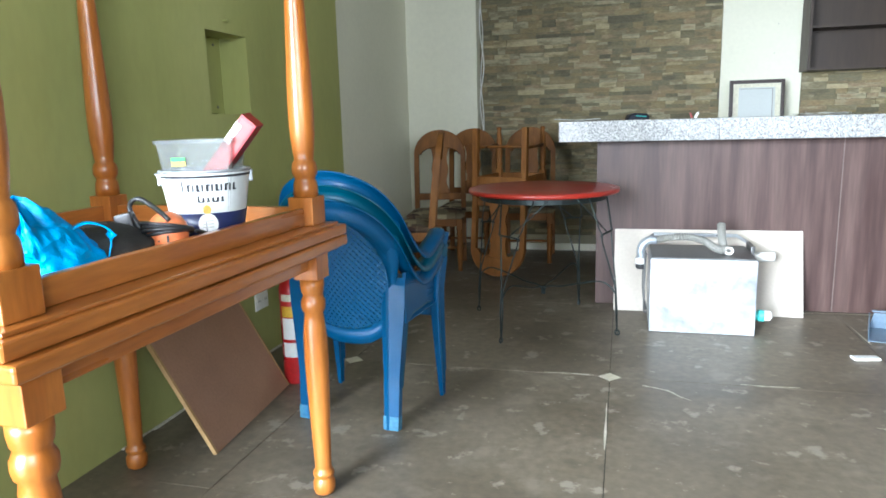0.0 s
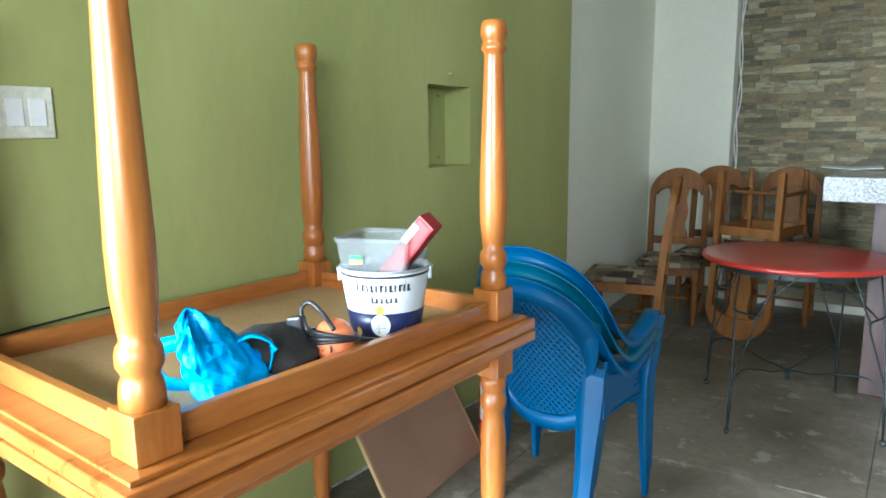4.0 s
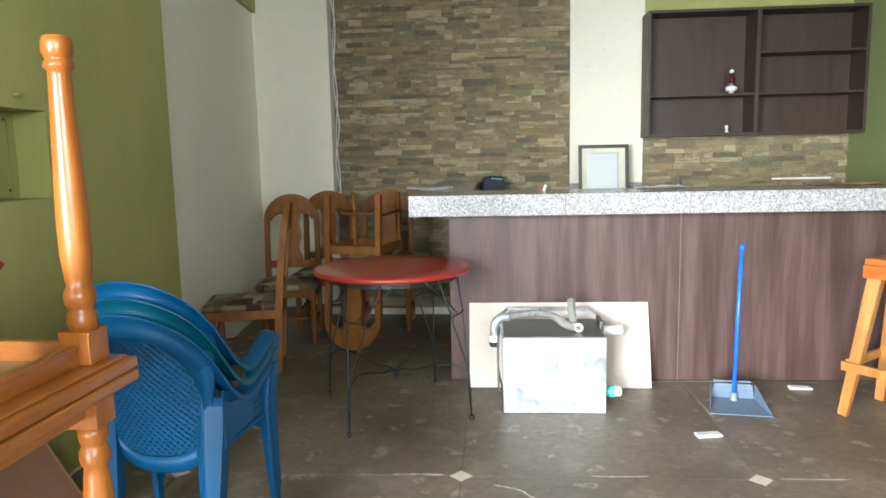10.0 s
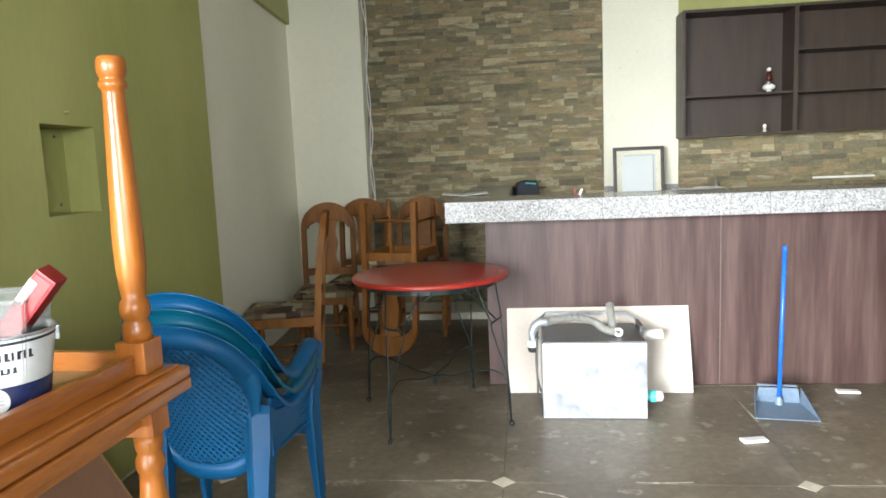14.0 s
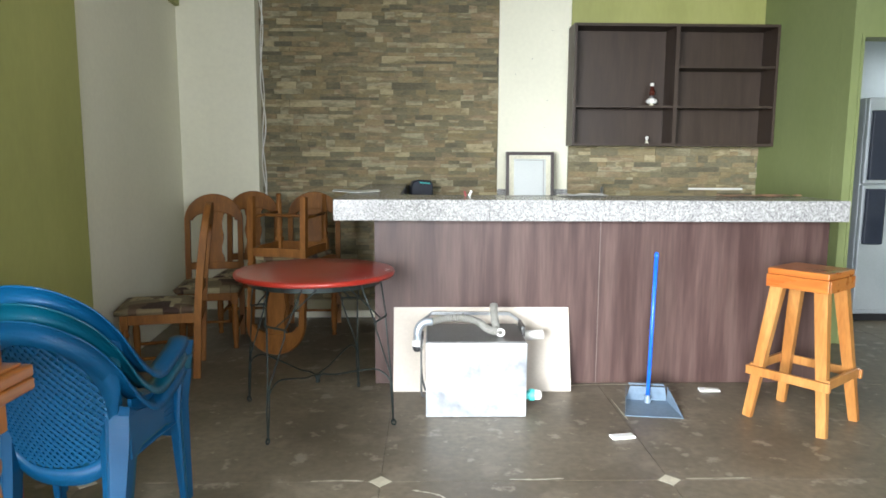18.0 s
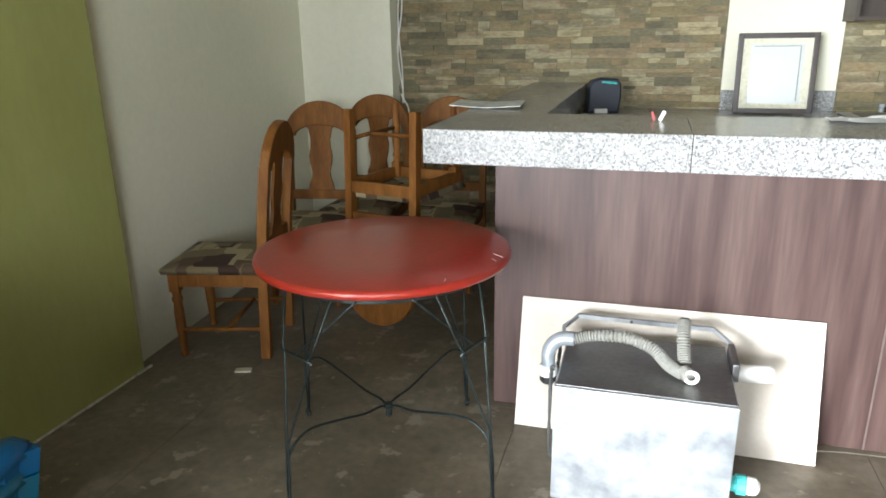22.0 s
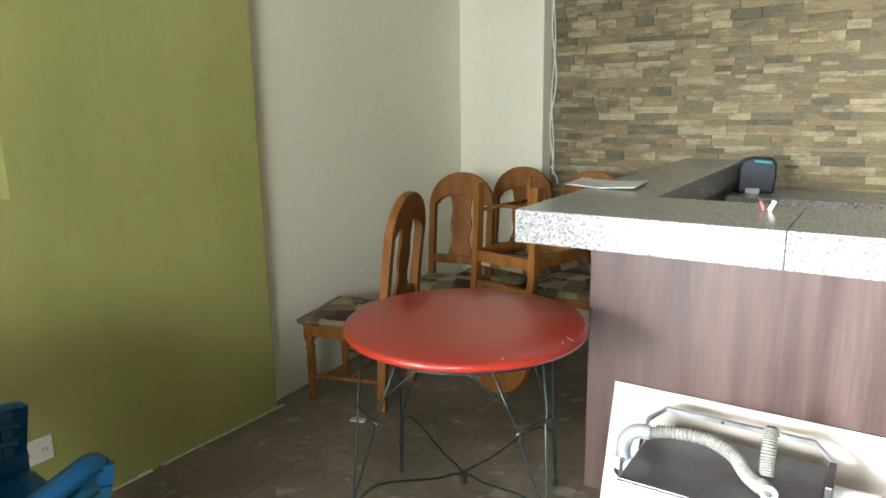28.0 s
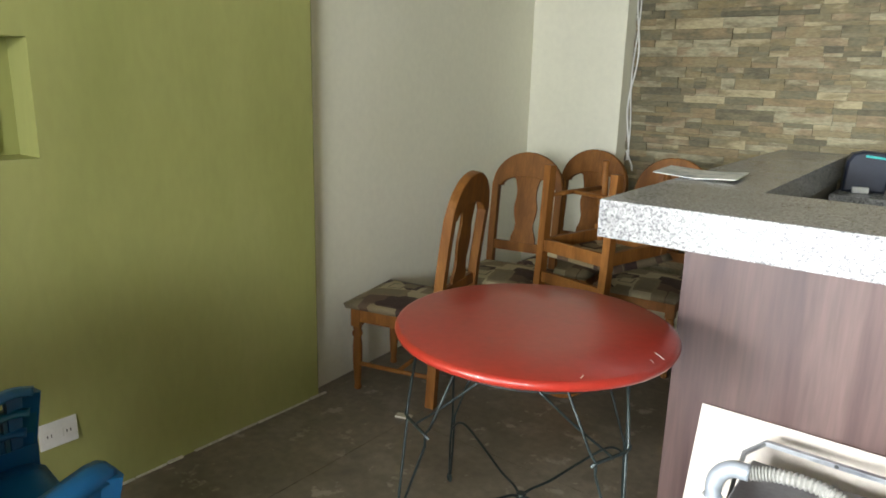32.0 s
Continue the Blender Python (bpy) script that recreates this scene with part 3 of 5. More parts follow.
for x in (-0.07, 0.06):
    part("valve", lathe([(0.016, 0), (0.014, 0.03), (0.02, 0.034), (0.018, 0.05)], 10, m=pose(x, 0, 0)), STEEL, tap)
n = thing("wall_light_strip", "slim white strip fixed low on the stone splashback", "strip", pose(2.81, 6.385, 1.07))
part("strip", box(-0.24, 0.24, -0.012, 0, -0.008, 0.008, 0.002), WHITE_PLASTIC, n)


def picture_frame():
    n = thing("picture_frame", "empty dark wooden picture frame leaning on the cream wall", "picture frame", pose(1.128, 6.165, 0.949, -6))
    w, h, b = 0.205, 0.435, 0.028
    for x0, x1, z0, z1 in ((-w, -w + b, 0, h), (w - b, w, 0, h), (-w + b, w - b, 0, b), (-w + b, w - b, h - b, h)):
        part("rail", box(x0, x1, -0.022, 0, z0, z1, 0.003), DARK_FRAME, n)
    part("mount", box(-w + b, w - b, -0.012, -0.006, b, h - b), CREAM_MAT, n, "cream mount")
    part("backing_sheet", box(-0.135, 0.135, -0.0155, -0.0125, 0.055, h - 0.06), PICTURE, n, "blank pale sheet")
    line = bmesh.new()
    for x0, x1, z0, z1 in ((0.113, 0.119, 0.07, 0.362), (-0.12, 0.119, 0.362, 0.367)):
        line = box(x0, x1, -0.017, -0.0157, z0, z1, bm=line)
    part("line", line, HOSE, n)


picture_frame()


# old screw holes in the cream strip
for x, z in ((1.30, 1.83), (1.28, 1.60), (1.02, 2.05), (1.33, 2.42), (1.16, 2.18)):
    part("screw_hole", lathe([(0.0045, 0), (0.0035, 0.001)], 8, m=pose(x, BACK - 0.0302, z, 90)), GREY_PLASTER, bpy.data.objects["wall_north_strip"])


# ---- wall cabinet ----
def wall_cabinet():
    n = thing("wall_cabinet", "open dark brown laminate shelf cabinet on the back wall", "cabinet", pose(1.472, 6.15, 1.438))
    w, h, d, t = 1.715, 1.0, 0.262, 0.022
    part("side", box(0, t, 0, d, 0, h, 0.001), DARK_LAMINATE, n)
    part("side", box(w - t, w, 0, d, 0, h, 0.001), DARK_LAMINATE, n)
    part("top", box(t, w - t, 0, d, h - t, h), DARK_LAMINATE, n)
    part("bottom", box(t, w - t, 0, d, 0, t), DARK_LAMINATE, n)
    part("divider", box(0.845, 0.878, 0, d - 0.012, t, h - t), DARK_LAMINATE, n)
    part("back_panel", box(t, 0.845, d - 0.011, d - 0.003, t, h - t), DARK_LAMINATE, n)
    part("back_panel", box(0.878, w - t, d - 0.011, d - 0.003, t, h - t), DARK_LAMINATE, n)
    for x0, x1, z in ((t, 0.845, 0.318), (0.878, w - t, 0.318), (0.878, w - t, 0.645)):
        part("shelf", box(x0 + 0.001, x1 - 0.001, 0.012, d - 0.012, z, z + 0.018), DARK_LAMINATE, n)


wall_cabinet()
n = thing("oil_lamp", "small oil lamp with white ruffled base and dark red chimney", "lamp", pose(2.165, 6.25, 1.7752))
part("foot", lathe([(0.018, 0), (0.022, 0.006), (0.016, 0.016)], 14), CREAM_MAT, n)
bm = lathe([(0.016, 0.0165), (0.040, 0.024), (0.046, 0.038), (0.042, 0.054), (0.024, 0.064), (0.012, 0.068)], 24)
for v in bm.verts:
    a = math.atan2(v.co.y, v.co.x)
    v.co.x *= 1 + 0.10 * math.sin(8 * a)
    v.co.y *= 1 + 0.10 * math.sin(8 * a)
part("font", bm, WHITE_PLASTIC, n, "white ruffled bowl", smooth=True)
part("collar", lathe([(0.020, 0.0685), (0.020, 0.082), (0.015, 0.086)], 14), STEEL_DARK, n)
part("chimney", lathe([(0.015, 0.0865), (0.025, 0.102), (0.026, 0.118), (0.016, 0.142), (0.012, 0.165)], 16), BOTTLE, n, "dark red glass", smooth=True)
part("cap", lathe([(0.012, 0.1655), (0.017, 0.172), (0.017, 0.186), (0.009, 0.194)], 12), WHITE_PLASTIC, n, smooth=True)
n = thing("small_ornament", "tiny pale ornament on the cabinet's bottom shelf", "ornament", pose(2.135, 6.24, 1.4605))
part("foot", lathe([(0.02, 0), (0.012, 0.01), (0.008, 0.03)], 10), CREAM_MAT, n)
part("knob", lathe([(0.008, 0.03), (0.016, 0.045), (0.008, 0.06)], 10), WHITE_PLASTIC, n)

# things on the bar and back counter
n = thing("card_reader", "dark blue desk telephone-like device with a teal top", "device", pose(0.20, 6.12, 0.948, 0, 0, 14) @ Matrix.Scale(0.9, 4))
bm = prism([(-0.105, 0), (0.10, 0), (0.112, 0.10), (0.108, 0.185), (0.088, 0.214), (-0.02, 0.222), (-0.075, 0.205), (-0.10, 0.16)], 0.11, bevel=0.012)
part("body", bm, DEVICE, n)
part("screen", box(-0.052, 0.045, -0.003, 0.003, -0.016, 0.016, 0.002), AQUA_PLASTIC, n, "teal strip", at=pose(0.035, -0.050, 0.199, -42, 6, 0))
part("paper_label", box(-0.085, -0.02, -0.0535, -0.0495, 0.10, 0.125), PAPER, n)
part("base_plate", box(-0.06, 0.02, -0.09, -0.051, 0, 0.03, 0.004), PAPER, n)
n = thing("newspaper", "folded newspaper lying open on the granite bar arm", "newspaper", pose(-0.205, 4.865, 1.1012, 0, 0, 5))
for s, tilt in ((-1, 4), (1, -3)):
    part("page", box(0 if s > 0 else -0.15, 0.15 if s > 0 else 0, -0.13, 0.13, 0, 0.004, 0.001), NEWSPRINT, n, at=pose(0, 0, 0.001, 0, -abs(tilt) if s > 0 else abs(tilt), 0))
n = thing("paper_twist", "twisted red and white scrap of wrapper on the bar", "wrapper", pose(0.495, 4.43, 1.1012) @ Matrix.Scale(0.8, 4))
part("white_tail", box(-0.008, 0.008, -0.004, 0.004, 0, 0.045, 0.002), PAPER, n, at=pose(0.012, 0, 0, 0, 25))
part("red_tail", box(-0.006, 0.006, -0.004, 0.004, 0, 0.04, 0.002), PINK_BOX, n, at=pose(-0.010, 0, 0, 0, -18))
n = thing("brown_paper", "crumpled strip of brown paper lying on the bar's end", "paper", pose(2.28, 4.50, 1.1012, 0, 0, 4))
bm = bmesh.new()
bmesh.ops.create_grid(bm, x_segments=24, y_segments=6, size=0.5)
for v in bm.verts:
    x, y = v.co.x, v.co.y
    v.co = Vector((x * 0.50, y * 0.13 * (1 - 0.5 * abs(x)), 0.004 + 0.016 * max(0, noise.noise(Vector((x * 7, y * 5, 3)))) + 0.006 * (1 - 4 * y * y)))
part("sheet", bm, BROWN_BOARD, n)
n = thing("loose_papers", "loose white sheets curling on the granite bar top", "paper", pose(1.20, 4.515, 1.1012, 0, 0, 3))
for k, (w, d, turn) in enumerate(((0.30, 0.12, 0), (0.24, 0.10, 9))):
    bm = bmesh.new()
    bmesh.ops.create_grid(bm, x_segments=16, y_segments=6, size=0.5)
    for v in bm.verts:
        x, y = v.co.x, v.co.y
        v.co = Vector((x * w, y * d, 0.002 + 0.005 * k + 0.012 * max(0, noise.noise(Vector((x * 4 + k, y * 3, 1)))) + 0.016 * max(0, abs(x) - 0.36)))
    part("sheet", bm, PAPER, n, at=pose(0.015 * k, 0, 0, 0, 0, turn))
n = thing("flex_cable", "white twisted cable hanging down beside the stone wall", "cable", pose(-1.158, 6.40, 0))
pts = [(0.016 * math.sin(8.3 * z + 0.6) + 0.004 * math.sin(13 * z), -0.006 * math.cos(9 * z), z) for z in (0.96 + 0.055 * k for k in range(38))]
part("strand", tube(smooth_path(pts, 3), 0.0055, k=6), WHITE_PLASTIC, n, smooth=True)
pts = [(0.012 * math.sin(8.3 * z - 1.2) + 0.004, -0.012 - 0.005 * math.sin(8 * z), z) for z in (0.96 + 0.055 * k for k in range(38))]
part("strand", tube(smooth_path(pts, 3), 0.0045, k=6), WHITE_PLASTIC, n, smooth=True)
part("free_end", tube(smooth_path([(0.0, -0.01, 1.02), (0.02, -0.02, 0.985), (0.05, -0.03, 0.94), (0.06, -0.035, 0.90)]), 0.006, k=6), WHITE_PLASTIC, n, smooth=True)


# ---- kitchen beyond the doorway ----
n = thing("refrigerator", "silver steel refrigerator seen through the kitchen doorway", "refrigerator", pose(4.18, 6.05, 0))
part("body", box(-0.42, 0.42, -0.2, 0.35, 0.06, 1.82, 0.012), FRIDGE, n)
part("upper_door", box(-0.42, 0.42, -0.25, -0.205, 1.14, 1.82, 0.012), FRIDGE, n)
part("lower_door", box(-0.42, 0.42, -0.25, -0.205, 0.10, 1.13, 0.012), FRIDGE, n)
part("handle", box(-0.40, -0.24, -0.285, -0.251, 1.17, 1.72, 0.012), DEVICE, n, "dark recessed grip")
part("handle", box(-0.40, -0.24, -0.285, -0.251, 0.65, 1.10, 0.012), DEVICE, n, "dark recessed grip")
part("plinth", box(-0.40, 0.40, -0.19, 0.34, 0.002, 0.06), BLACK, n)


# ---- waste trap and pale panel ----
n = thing("beige_board", "pale beige board leaning against the bar front", "board", pose(0.574, 4.13, 0.002, -16.2))
part("sheet", box(-0.509, 0.509, 0, 0.006, 0, 0.482, 0.0015), CARDBOARD, n)


def grease_trap():
    n = thing("grease_trap", "stainless steel grease trap box with flexible hoses on the floor", "grease trap", pose(0.51, 3.74, 0))
    part("tank", box(-0.258, 0.258, 0, 0.40, 0.002, 0.392, 0.003), STEEL, n)
    part("lid", box(-0.252, 0.252, 0.006, 0.395, 0.3925, 0.399, 0.002), STEEL_DARK, n, "dull grey lid")
    part("clamp_rail", sweep([(-0.274, 0.315, 0.388), (-0.274, 0.366, 0.425), (-0.228, 0.409, 0.455), (0.212, 0.409, 0.452), (0.268, 0.366, 0.422), (0.272, 0.315, 0.375)], [(-0.002, -0.009), (0.002, -0.009), (0.003, 0.006), (0.013, 0.008), (0.013, 0.010), (-0.002, 0.010)]), STEEL, n, "folded bright steel clamp strip")
    for x in (-0.05, 0.11):
        part("rivet", lathe([(0.006, 0), (0.004, 0.003)], 8, m=pose(x, 0.404, 0.452, 90)), STEEL_DARK, n)
    path = smooth_path([(-0.225, 0.22, 0.452), (-0.16, 0.23, 0.466), (-0.06, 0.225, 0.472), (0.02, 0.195, 0.457), (0.065, 0.155, 0.430), (0.108, 0.12, 0.421)], 16)
    ribs = [1.0 + 0.15 * (1 if k % 2 else -1) for k in range(len(path))]
    part("hose", sweep(path, disc(0.0185, 12), scales=ribs), HOSE, n, "ribbed grey hose")
    elbow = smooth_path([(-0.225, 0.22, 0.452), (-0.268, 0.212, 0.45), (-0.300, 0.205, 0.415), (-0.303, 0.203, 0.34)], 6)
    part("elbow", tube(elbow, 0.023, k=12), FRIDGE, n, smooth=True)
    part("collar", lathe([(0.03, 0), (0.03, 0.03), (0.026, 0.034)], 14, m=pose(-0.303, 0.203, 0.325)), WHITE_PLASTIC, n)
    part("outlet_cap", lathe([(0.02, 0), (0.027, 0.01), (0.027, 0.03)], 14, m=pose(-0.303, 0.203, 0.295)), BLACK, n)
    path = smooth_path([(0.108, 0.250, 0.542), (0.108, 0.230, 0.51), (0.110, 0.20, 0.465), (0.114, 0.17, 0.43)], 12)
    ribs = [1.0 + 0.14 * (1 if k % 2 else -1) for k in range(len(path))]
    part("hose_mouth", lathe([(0.0155, 0), (0.013, 0.003)], 14, m=pose(0.108, 0.2505, 0.544, -30, 0, 0)), BLACK, n)
    part("upright_hose", sweep(path, disc(0.0195, 12), up=(1, 0, 0), scales=ribs), HOSE, n, "short ribbed grey hose")
    ring = bmesh.new()
    ring = tube([(0.131 + 0.017 * math.cos(a), 0.095, 0.424 + 0.017 * math.sin(a)) for a in (2 * math.pi * k / 16 for k in range(16))], 0.0065, ring, 6, (0, 1, 0), True)
    part("pipe_end", ring, WHITE_PLASTIC, n, "white pipe mouth")
    part("pipe_coupling", lathe([(0.020, 0), (0.022, 0.012), (0.018, 0.035)], 16, m=pose(0.127, 0.10, 0.421, -70, 0, 40)), HOSE, n)
    part("side_pipe", tube(smooth_path([(0.262, 0.30, 0.36), (0.31, 0.305, 0.355), (0.39, 0.305, 0.36)]), 0.028, k=12), WHITE_PLASTIC, n, "white pipe stub", smooth=True)
    part("side_rod", tube(smooth_path([(-0.275, 0.30, 0.38), (-0.285, 0.30, 0.25), (-0.28, 0.31, 0.12), (-0.262, 0.33, 0.03)]), 0.006), STEEL_DARK, n)
    part("side_rod", tube(smooth_path([(-0.272, 0.12, 0.39), (-0.282, 0.12, 0.37), (-0.282, 0.12, 0.10), (-0.266, 0.13, 0.07)]), 0.006), STEEL_DARK, n)
    part("lid_catch", box(0.255, 0.275, 0.20, 0.36, 0.372, 0.43, 0.004), STEEL_DARK, n)
    part("drain_valve", lathe([(0.022, 0), (0.024, 0.025), (0.031, 0.028), (0.031, 0.055)], 12, m=pose(0.259, 0.10, 0.085, 0, 90)), AQUA_PLASTIC, n, "aqua valve")
    part("valve_cap", lathe([(0.022, 0), (0.028, 0.006), (0.026, 0.030), (0.014, 0.040)], 10, m=pose(0.314, 0.10, 0.085, 0, 90)), WHITE_PLASTIC, n)


grease_trap()


# ---- dustpan and paper scraps ----
n = thing("dustpan", "grey-blue plastic dustpan with a long blue handle on the floor", "dustpan", pose(1.43, 3.72, 0.002, 0, 0, -8) @ Matrix.Scale(0.93, 4, (1, 0, 0)))
bm = prism([(-0.155, 0), (0.155, 0), (0.115, -0.25), (-0.115, -0.25)], 0.004, pose(0, 0, 0.004, 90))
part("tray", bm, PAN_GREY, n)
part("back_wall", prism([(-0.118, 0), (0.118, 0), (0.10, 0.09), (-0.10, 0.09)], 0.005, pose(0, 0.252, 0.002, 14)), PAN_GREY, n)
for s in (-1, 1):
    part("side_wall", prism([(0, 0), (0.252, 0), (0.245, 0.085), (0.03, 0.012)], 0.004, pose(s * 0.157, 0, 0.002, 0, 0, 90 + s * 9)), PAN_GREY, n)
part("back_lip", box(-0.102, 0.102, 0.262, 0.282, 0.086, 0.094, 0.002), PAN_GREY, n)
part("socket", lathe([(0.021, 0), (0.0175, 0.035), (0.0135, 0.042)], 12, m=pose(0, 0.207, 0.008, -4)), PAN_GREY, n)
part("handle", tube([(0, 0.209, 0.03), (0.004, 0.200, 0.4), (0.01, 0.19, 0.815)], 0.0115, k=10), HANDLE_BLUE, n, "long blue pole", smooth=True)
part("handle_cap", lathe([(0.0125, 0), (0.0125, 0.02), (0.008, 0.026)], 10, m=pose(0.01, 0.19, 0.81)), HANDLE_BLUE, n)
for x, y, a in ((1.192, 3.473, 10), (1.884, 4.132, -6)):
    n = thing("paper_scrap", "crumpled white paper scrap on the concrete floor", "paper", pose(x, y, 0.0015, 0, 0, a), "paper scraps")
    bm = box(-0.058, 0.058, -0.026, 0.026, 0, 0.012, 0.006, segments=2)
    for v in bm.verts:
        v.co.z += 0.006 * max(0, noise.noise(v.co * 30 + Vector((x, y, 0))))
    part("sheet", bm, PAPER, n)
n = thing("tile_chip", "pale broken tile chip on the floor", "tile chip", pose(-1.162, 4.246, 0.001, 0, 0, 20))
part("chip", box(-0.035, 0.035, -0.018, 0.018, 0, 0.008, 0.002), INLAY, n)


# ---- bar stool ----
def bar_stool(m):
    n = thing("bar_stool", "tall pine bar stool with splayed legs and thick seat", "stool", m)
    part("seat", box(-0.147, 0.147, -0.147, 0.147, 0.712, 0.742, 0.006), STOOL_SEAT, n, "reddish-brown seat board")
    for s in (-1, 1):
        part("seat_rail", box(-0.150, 0.150, s * 0.140 - 0.012, s * 0.140 + 0.012, 0.652, 0.7115, 0.003), STOOL_SEAT, n)
        part("seat_rail", box(s * 0.139 - 0.012, s * 0.139 + 0.012, -0.1275, 0.1275, 0.652, 0.7115, 0.003), STOOL_SEAT, n)
    for sx in (-1, 1):
        for sy in (-1, 1):
            bm = sweep([(sx * 0.185, sy * 0.185, 0.002), (sx * 0.101, sy * 0.101, 0.70)], [(-0.025, -0.018), (0.025, -0.018), (0.025, 0.018), (-0.025, 0.018)], up=(0, 1, 0), scales=[0.86, 1.28])
            part("leg", bm, STOOL_WOOD, n)
    for s in (-1, 1):
        part("foot_rail", box(-0.205, 0.205, s * 0.185 - 0.010, s * 0.185 + 0.010, 0.215, 0.258, 0.003), STOOL_WOOD, n)
        part("foot_rail", box(s * 0.185 - 0.010, s * 0.185 + 0.010, -0.174, 0.174, 0.225, 0.268, 0.003), STOOL_WOOD, n)
    return n


bar_stool(pose(2.185, 3.712, 0, 0, 0, -53) @ Matrix.Scale(1.06, 4, (0, 0, 1)))


# ---- red round table ----
def red_table():
    n = thing("round_table", "round red enamelled table on thin wrought-iron legs", "table", pose(-0.315, 3.842, 0, 0, 0, 22))
    r = 0.407
    part("top", lathe([(r - 0.02, 0.728), (r - 0.004, 0.731), (r, 0.742), (r - 0.004, 0.752), (r - 0.016, 0.755), (0.2, 0.7555), (0.001, 0.7555)], 72), RED_PAINT, n, smooth=True)
    part("rim_band", lathe([(r - 0.072, 0.694), (r - 0.066, 0.696), (r - 0.066, 0.7275), (r - 0.08, 0.7275)], 48), IRON, n)
    for a, ln in ((-22, 0.045), (-29, 0.02), (-64, 0.02)):
        part("chip", box(-0.0012, 0.0012, -ln / 2, ln / 2, 0, 0.0008), CHIP_PAINT, n, at=pose((r - 0.035) * math.cos(radians(a)), (r - 0.035) * math.sin(radians(a)), 0.755, 0, 0, a + 50))
    under = pose(-0.006, -0.028, 0)
    for k in range(4):
        m = under @ pose(0, 0, 0, 0, 0, 90 * k - 45)
        s = 1 if k % 2 == 0 else -1
        bm = bmesh.new()
        bm = tube([(0.345, s * 0.046, 0.722), (0.375, s * 0.040, 0.56), (0.378, s * 0.031, 0.54), (0.420, s * 0.004, 0.27), (0.428, s * 0.007, 0.15), (0.434, s * 0.002, 0.018)], 0.0042, bm, 6)
        bm = tube([(0.335, s * -0.135, 0.722), (0.366, s * -0.078, 0.56), (0.374, s * -0.064, 0.535), (0.372, s * -0.062, 0.50), (0.420, s * -0.004, 0.27), (0.428, s * -0.006, 0.15), (0.434, s * -0.002, 0.02)], 0.004, bm, 6)
        ob = part("leg", bm, IRON, n, at=m, smooth=True)
        part("brace", tube(smooth_path([(0.30, s * -0.195, 0.722), (0.345, s * -0.11, 0.63), (0.374, s * -0.03, 0.555), (0.377, s * -0.012, 0.535)]), 0.0036, k=6), IRON, n, at=m, smooth=True)
        part("foot", tube([(0.436 + 0.012 * math.cos(t), 0, 0.017 + 0.014 * math.sin(t)) for t in (2 * math.pi * j / 12 for j in range(12))], 0.004, k=6, up=(0, 1, 0), closed=True), IRON, ob)
        part("link", tube(smooth_path([(0.370, s * -0.076, 0.525), (0.376, s * -0.062, 0.536), (0.379, s * -0.02, 0.541), (0.380, s * 0.032, 0.546), (0.374, s * 0.046, 0.556)]), 0.0048, k=6), IRON, ob)
        pts = smooth_path([(0.425, s * 0.004, 0.215), (0.39, 0.0, 0.258), (0.33, 0.0, 0.276), (0.22, 0.0, 0.252), (0.11, 0.0, 0.222), (0.035, 0.0, 0.214), (0.008, 0.004, 0.196), (0.005, 0.005, 0.165)])
        part("stretcher", tube(pts, 0.0044, k=6), IRON, n, at=m, smooth=True)
    part("hub_ring", lathe([(0.013, 0.192), (0.016, 0.196), (0.016, 0.208), (0.013, 0.212)], 12, m=under), IRON, n)


red_table()


# ---- wooden dining chairs ----
TURNED = [(0.015, 0.002), (0.019, 0.012), (0.014, 0.03), (0.018, 0.06), (0.022, 0.14), (0.023, 0.22), (0.018, 0.265), (0.024, 0.275), (0.024, 0.288), (0.018, 0.298), (0.021, 0.31), (0.021, 0.32)]


